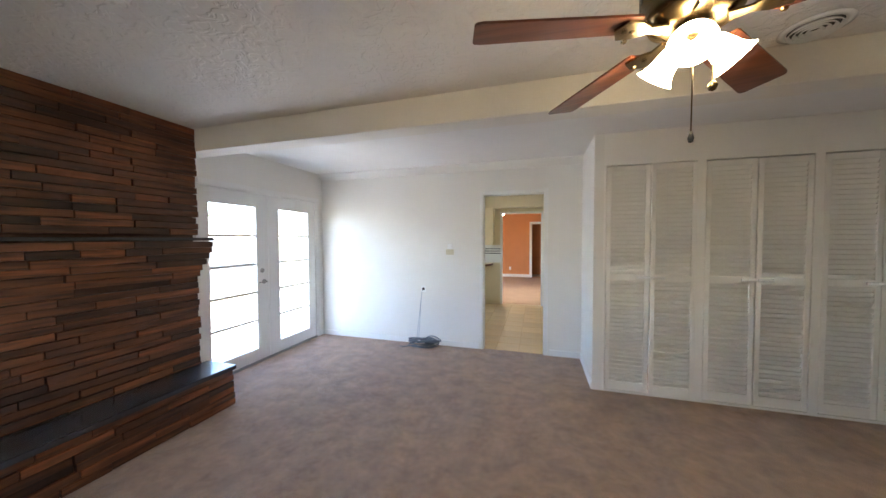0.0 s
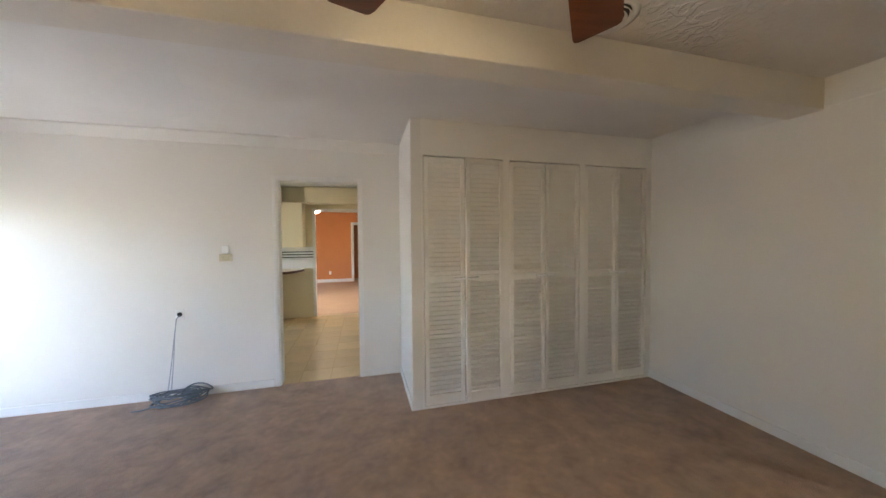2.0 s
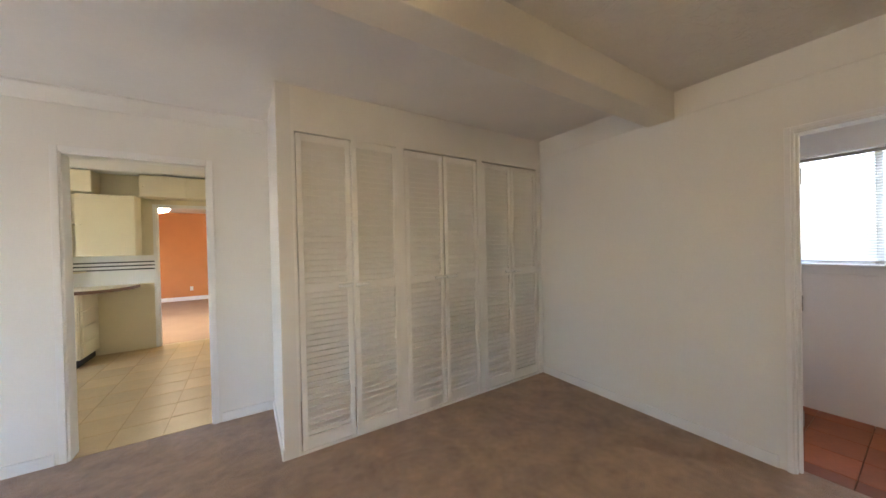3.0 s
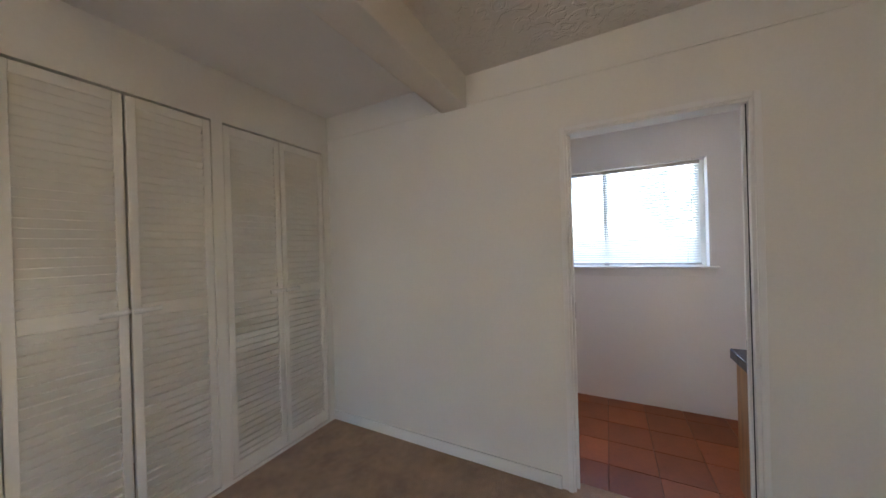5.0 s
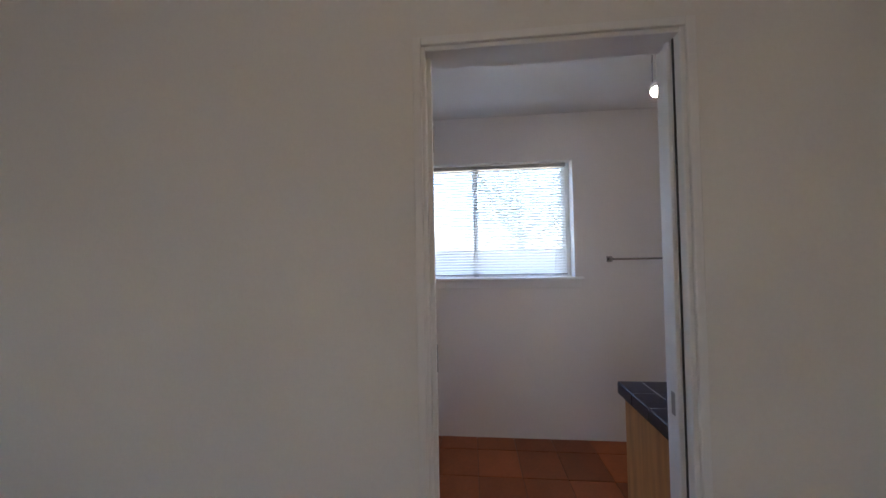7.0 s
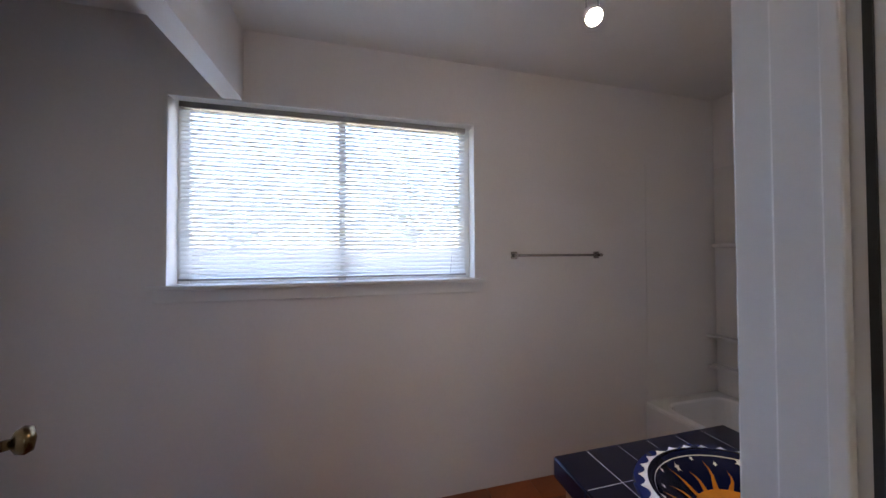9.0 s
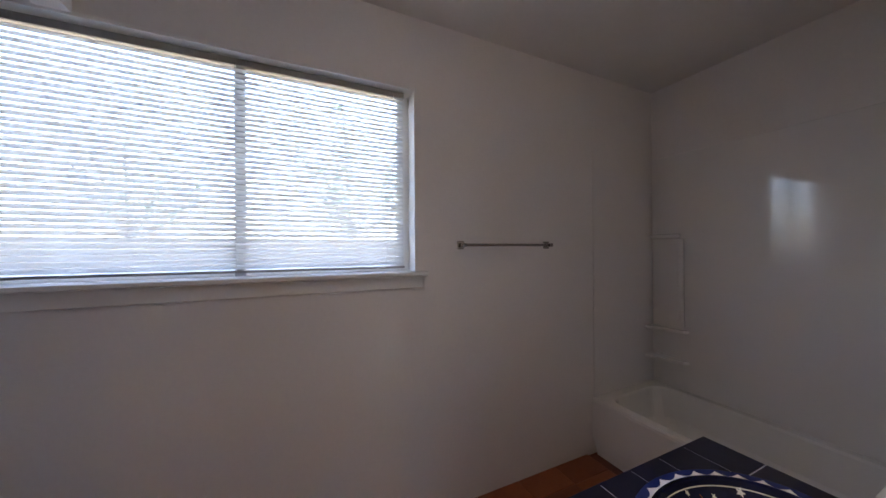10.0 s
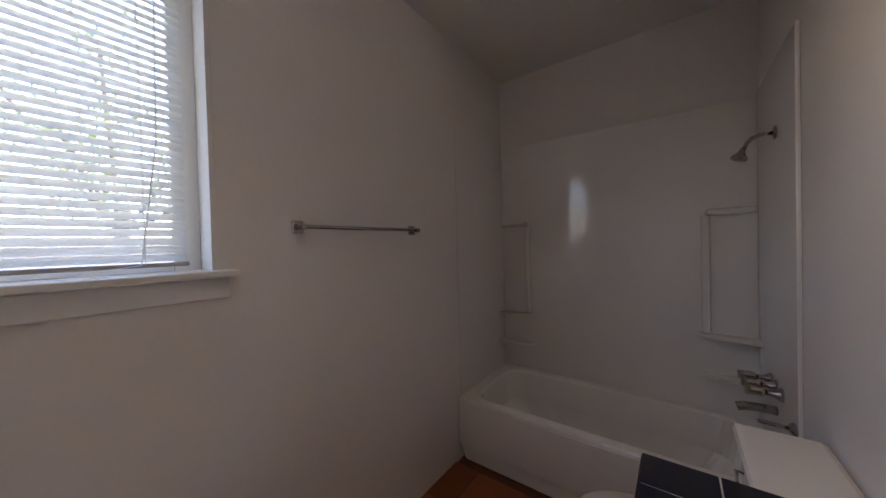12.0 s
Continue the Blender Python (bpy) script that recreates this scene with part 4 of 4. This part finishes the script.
# ---- toilet ----
to = thing("toilet", (BW + 0.12, -0.22, BF), "white porcelain toilet with a lidded tank", "toilet")
part("tank", B(0.008, 0.20, -0.20, 0.20, 0.36, 0.73, bevel=0.02), PORC, to)
part("tank_lid", B(0.0, 0.22, -0.22, 0.22, 0.732, 0.772, bevel=0.019), PORC, to)
part("flush_lever", tube([(0.20, -0.14, 0.64), (0.22, -0.14, 0.64), (0.222, -0.08, 0.635)], 0.006), CHROME, to)
part("bowl", lathe([(0.0, 0.0), (0.13, 0.0), (0.12, 0.08), (0.11, 0.18), (0.16, 0.30), (0.20, 0.375), (0.0, 0.375)], 28, Matrix.Translation((0.44, 0, 0)), sx=1.2, sy=0.9), PORC, to, smooth=True)
part("seat", lathe([(0.0, 0.377), (0.20, 0.377), (0.205, 0.387), (0.20, 0.398), (0.0, 0.40)], 32, Matrix.Translation((0.45, 0, 0)), sx=1.2, sy=0.92), PORC, to, "closed white seat lid", True)

# ---- vanity ----
va_ = thing("vanity_cabinet", (BW + 0.004, 0, BF), "honey oak bathroom vanity cabinet", "cabinet")
VD = VX - BW - 0.03
part("body", B(0, VD, VY0 + 0.02, VY1 - 0.02, 0.09, VZ - BF - 0.06, bevel=0.003), OAK, va_)
part("toe_kick", B(0, VD - 0.06, VY0 + 0.03, VY1 - 0.03, 0, 0.09), OAK, va_)
for y0, y1 in ((VY0 + 0.03, 0.515), (0.52, VY1 - 0.03)):
    d = part("door", B(VD, VD + 0.018, y0, y1, 0.12, 0.66, bevel=0.004), OAK, va_)
    part("door_panel", B(VD + 0.018, VD + 0.022, y0 + 0.05, y1 - 0.05, 0.17, 0.61, bevel=0.002), OAK, d)
    part("knob", lathe([(0.0, 0), (0.006, 0), (0.006, 0.012), (0.014, 0.018), (0.01, 0.028), (0, 0.03)], 14, Matrix.Translation((VD + 0.018, y1 - 0.03 if y0 < 0.4 else y0 + 0.03, 0.58)) @ Matrix.Rotation(radians(90), 4, "Y")), BRASS, d)

SX, SY, RX, RY = 4.06, 0.478, 0.168, 0.215
top = thing("countertop", (0, 0, 0), "dark navy glazed tile vanity top with white grout", "worktop")
cb = bmesh.new()
N = 48


def ring(z, kx, ky):
    return [cb.verts.new((SX + kx * math.cos(2 * math.pi * i / N), SY + ky * math.sin(2 * math.pi * i / N), z)) for i in range(N)]


def rect(z):
    out = []
    for i in range(N):
        c, s = math.cos(2 * math.pi * i / N), math.sin(2 * math.pi * i / N)
        k = min((VX - 0.006 - SX) / c if c > 1e-6 else ((BW + 0.004 - SX) / c if c < -1e-6 else 9), (VY1 - 0.006 - SY) / s if s > 1e-6 else ((VY0 + 0.006 - SY) / s if s < -1e-6 else 9))
        out.append(cb.verts.new((SX + c * k, SY + s * k, z)))
    return out


cl = [ring(VZ - 0.05, RX * 0.95, RY * 0.95), rect(VZ - 0.05), rect(VZ + 0.0008), ring(VZ + 0.0008, RX * 0.95, RY * 0.95)]
for a, b in zip(cl, cl[1:] + cl[:1]):
    for i in range(N):
        cb.faces.new((a[i], a[(i + 1) % N], b[(i + 1) % N], b[i]))
part("grout_bed", cb, WGROUT, top, "white grout bed")


def tile(x0, x1, y0, y1, z0, z1):
    """One glazed tile, cut where the basin's rim comes through."""
    bm = B(x0 + 0.0016, x1 - 0.0016, y0 + 0.0016, y1 - 0.0016, z0, z1, bevel=0.0008)
    part("tile", bm, NAVY, top)


def cut_tile(x0, x1, y0, y1):
    g = 0.0016
    n = 8
    pts = [(x0 + g + (x1 - x0 - 2 * g) * i / n, y0 + g) for i in range(n)] + [(x1 - g, y0 + g + (y1 - y0 - 2 * g) * i / n) for i in range(n)]
    pts += [(x1 - g - (x1 - x0 - 2 * g) * i / n, y1 - g) for i in range(n)] + [(x0 + g, y1 - g - (y1 - y0 - 2 * g) * i / n) for i in range(n)]
    out, hit = [], False
    for x, y in pts:
        u, v = (x - SX) / (RX * 0.97), (y - SY) / (RY * 0.97)
        d = math.hypot(u, v)
        if d < 1:
            hit = True
            x, y = SX + (x - SX) / d, SY + (y - SY) / d
            if not (x0 <= x <= x1 and y0 <= y <= y1):
                continue
        out.append((x, y))
    if not hit:
        tile(x0, x1, y0, y1, VZ - 0.004, VZ + 0.002)
    elif len(out) > 3 and any(math.hypot((x - SX) / RX, (y - SY) / RY) > 1.02 for x, y in out):
        part("tile", prism(out, VZ - 0.004, VZ + 0.002), NAVY, top)


tw = (VY1 - VY0) / 6
xs = [BW + 0.004, 3.895, 4.03, 4.166, VX]
for i in range(6):
    for j in range(4):
        cut_tile(xs[j], xs[j + 1], VY0 + i * tw, VY0 + (i + 1) * tw)
for i in range(6):
    tile_y = VY0 + i * tw
    part("edge_tile", B(VX - 0.006, VX + 0.001, tile_y + 0.0016, tile_y + tw - 0.0016, VZ - 0.055, VZ - 0.002, bevel=0.002), NAVY, top)
for j in range(4):
    part("edge_tile", B(xs[j] + 0.0015, xs[j + 1] - 0.0015, VY1 - 0.008, VY1 + 0.002, VZ - 0.055, VZ - 0.002, bevel=0.002), NAVY, top)

# hand painted basin
sk = thing("painted_sink", (SX, SY, VZ), "hand painted blue oval sink with orange sun and white rim", "sink")
prof = [(1.0, 0.0), (1.0, 0.008), (0.965, 0.012), (0.93, 0.006), (0.90, -0.004), (0.84, -0.012), (0.70, -0.030), (0.45, -0.048), (0.12, -0.054)]


def bowl(lo, hi, lift, n=64):
    bm = bmesh.new()
    rings = [[bm.verts.new((RX * r * math.cos(2 * math.pi * i / n), RY * r * math.sin(2 * math.pi * i / n), z + lift)) for i in range(n)] for r, z in prof[lo:hi]]
    for a, b in zip(rings, rings[1:]):
        for i in range(n):
            bm.faces.new((a[i], a[(i + 1) % n], b[(i + 1) % n], b[i]))
    return bm, rings


def bowl_z(r):
    for (r0, z0), (r1, z1) in zip(prof[3:], prof[4:]):
        if r1 <= r <= r0:
            return z0 + (z1 - z0) * (r0 - r) / (r0 - r1)
    return prof[-1][1]


bm, rings = bowl(0, 9, 0.0)
bm.faces.new(rings[-1])
bmesh.ops.solidify(bm, geom=bm.faces, thickness=0.006)
basin = part("basin", bm, SINKB, sk, smooth=True)


rimb = bmesh.new()
for r0, z0, r1, z1 in ((1.16, 0.002, 1.14, 0.007), (1.14, 0.007, 0.99, 0.0075)):
    ra, rb = ([rimb.verts.new((RX * r * math.cos(2 * math.pi * i / 64), RY * r * math.sin(2 * math.pi * i / 64), z)) for i in range(64)] for r, z in ((r0, z0), (r1, z1)))
    for i in range(64):
        rimb.faces.new((ra[i], ra[(i + 1) % 64], rb[(i + 1) % 64], rb[i]))
part("blue_rim", rimb, SINKR, basin, "bright blue glazed rim", True)
scallop = bmesh.new()
M = 28
for k in range(M):
    a0 = 360.0 * k / M
    st = 360.0 / M
    out = [(1.02 + 0.075 * abs(j / 3.0 - 1) ** 2, a0 + st * j / 6.0) for j in range(7)]
    top_v = [scallop.verts.new((RX * r * math.cos(radians(a)), RY * r * math.sin(radians(a)), 0.0085)) for r, a in out]
    in_v = [scallop.verts.new((RX * 0.985 * math.cos(radians(a)), RY * 0.985 * math.sin(radians(a)), 0.0125)) for r, a in out]
    for j in range(6):
        scallop.faces.new((top_v[j], top_v[j + 1], in_v[j + 1], in_v[j]))
part("scalloped_rim", scallop, SINKW, basin, "white painted scallops")
line = bmesh.new()
for r0, r1, lift in ((0.905, 0.897, 0.002),):
    a = [line.verts.new((RX * r0 * math.cos(2 * math.pi * i / 64), RY * r0 * math.sin(2 * math.pi * i / 64), bowl_z(r0) + lift)) for i in range(64)]
    b = [line.verts.new((RX * r1 * math.cos(2 * math.pi * i / 64), RY * r1 * math.sin(2 * math.pi * i / 64), bowl_z(r1) + lift)) for i in range(64)]
    for i in range(64):
        line.faces.new((a[i], a[(i + 1) % 64], b[(i + 1) % 64], b[i]))
part("painted_line", line, SINKW, basin, "thin white painted line")
for k in range(18):
    sunb = bmesh.new()
    a = 20.0 * k
    rmax = 0.84 if k % 2 else 0.74
    steps = 7
    L = []
    for j in range(steps):
        r = 0.30 + (rmax - 0.30) * j / (steps - 1)
        w = 7.5 * (1 - j / (steps - 1)) * 0.30 / max(r, 0.2) * 1.25
        sway = 3.0 * math.sin(j * 1.1)
        L.append([sunb.verts.new((RX * r * math.cos(radians(a + q)), RY * r * math.sin(radians(a + q)), bowl_z(r) + 0.003)) for q in (sway - w, sway + w)])
    for p, q in zip(L, L[1:]):
        sunb.faces.new((p[0], p[1], q[1], q[0]))
    part("sun_ray", sunb, SINKO, basin, "wavy orange painted ray")
sunb = bmesh.new()
disc = [[sunb.verts.new((RX * r * math.cos(radians(10 * i)), RY * r * math.sin(radians(10 * i)), bowl_z(r) + 0.004)) for i in range(36)] for r in (0.46, 0.30, 0.14)]
for p, q in zip(disc, disc[1:]):
    for i in range(36):
        sunb.faces.new((p[i], p[(i + 1) % 36], q[(i + 1) % 36], q[i]))
part("painted_sun", sunb, SINKO, basin, "orange painted sun disc")
r6 = random.Random(5)
for k in range(18):
    r, a = 0.83 + (0.03 if k % 2 else -0.03), radians(20.0 * k + 10)
    cx, cy, size = RX * r * math.cos(a), RY * r * math.sin(a), 0.010 if k % 3 == 0 else 0.006
    stars = bmesh.new()
    c = stars.verts.new((cx, cy, bowl_z(r) + 0.004))
    tip = []
    for j in range(10):
        b = 2 * math.pi * j / 10 + r6.random()*0.1
        q = size if j % 2 == 0 else size * 0.42
        x, y = cx + q * math.cos(b), cy + q * math.sin(b)
        rr = math.hypot(x / RX, y / RY)
        tip.append(stars.verts.new((x, y, bowl_z(rr) + 0.004)))
    for j in range(10):
        stars.faces.new((c, tip[j], tip[(j + 1) % 10]))
    part("painted_star", stars, SINKW, basin, "small white painted star")
part("drain", lathe([(0.0, -0.046), (0.02, -0.046), (0.024, -0.050), (0.02, -0.054)], 18), CHROME, sk, "chrome drain", True)

# ---- outdoors ----
gr = bmesh.new()
bmesh.ops.create_grid(gr, x_segments=8, y_segments=8, size=600)
tagged(struct("ground", gr, GRASS, "dry lawn")).location = (0, 0, -0.32)
struct("pavement_patio", B(-6.8, XW - 0.16, 0.5, 7.5, -0.30, -0.06, bevel=0.01), CONC, "pale concrete patio")
# unseen slab; its deep south overhang is added to block the sun
struct("shade_roof", B(-3.4, 6.2, -4.3, 13.9, 2.86, 3.0), ROOF, "unseen flat slab with deep eaves, added to keep the sun out")


def fence(x, y0, y1, label):
    t = thing("fence", (x, 0, -0.32), label, "fence")
    y = y0
    rf = random.Random(int(abs(x) * 10))
    bd_m = mesh_of(B(-0.009, 0.009, -0.068, 0.068, 0, 1.8, bevel=0.002), "board", FENCE)
    while y < y1:
        o = new("board", bd_m)
        o.parent = t
        o.matrix_basis = pose(rf.uniform(-0.004, 0.004), y, rf.uniform(-0.02, 0.02), 0, 0, rf.uniform(-1, 1))
        y += 0.145
    for z in (0.4, 1.4):
        part("rail", B(0.01, 0.05, y0, y1, z, z + 0.09), FENCE, t)


fence(-10.0, -1.0, 11.0, "weathered wooden board fence across the back yard")
fence(13.0, -8.0, 9.0, "weathered wooden board fence beside the house")


def tree(x, y, h, seed, spread):
    rt = random.Random(seed)
    t = thing("tree", (x, y, -0.32), "leafy green shade tree", "tree")
    tr = tube([(0, 0, 0), (0.03, 0.02, h * 0.2), (0.05, -0.03, h * 0.4)], 0.16, 10)
    tips = []
    for k in range(7):
        a = 2 * math.pi * k / 7 + rt.random()
        e = Vector((math.cos(a) * spread * rt.uniform(0.5, 0.9), math.sin(a) * spread * rt.uniform(0.5, 0.9), h * rt.uniform(0.5, 0.95)))
        mid = e * 0.5 + Vector((0, 0, h * 0.12))
        tube([(0.04, 0, h * 0.3), tuple(mid), tuple(e)], 0.05, 6, tr)
        tips += [e, mid, (e + mid) / 2]
    part("trunk", tr, BARK, t)
    vs, fs = [], []
    for k in range(3000):
        c = rt.choice(tips)
        p = c + Vector((rt.gauss(0, 0.33), rt.gauss(0, 0.33), rt.gauss(0, 0.27))) * spread * 0.5
        u = Vector((rt.gauss(0, 1), rt.gauss(0, 1), rt.gauss(0, 1))).normalized()
        w = u.orthogonal().normalized()
        s = rt.uniform(0.05, 0.10)
        i = len(vs)
        vs += [p - u * s, p + w * s * 0.45, p + u * s, p - w * s * 0.45]
        fs.append((i, i + 1, i + 2, i + 3))
    me = bpy.data.meshes.new("crown")
    me.from_pydata([tuple(v) for v in vs], [], fs)
    me.materials.append(LEAF)
    o = new("crown", me)
    o.parent = t


tree(-12.5, 4.5, 6.0, 1, 2.6)
tree(-13.0, 8.5, 5.0, 2, 2.4)
tree(-12.0, 0.5, 5.5, 3, 2.5)
tree(15.5, -0.5, 6.5, 4, 2.6)
tree(16.5, -5.5, 6.0, 5, 2.6)
tree(18.0, 6.5, 6.0, 6, 2.6)
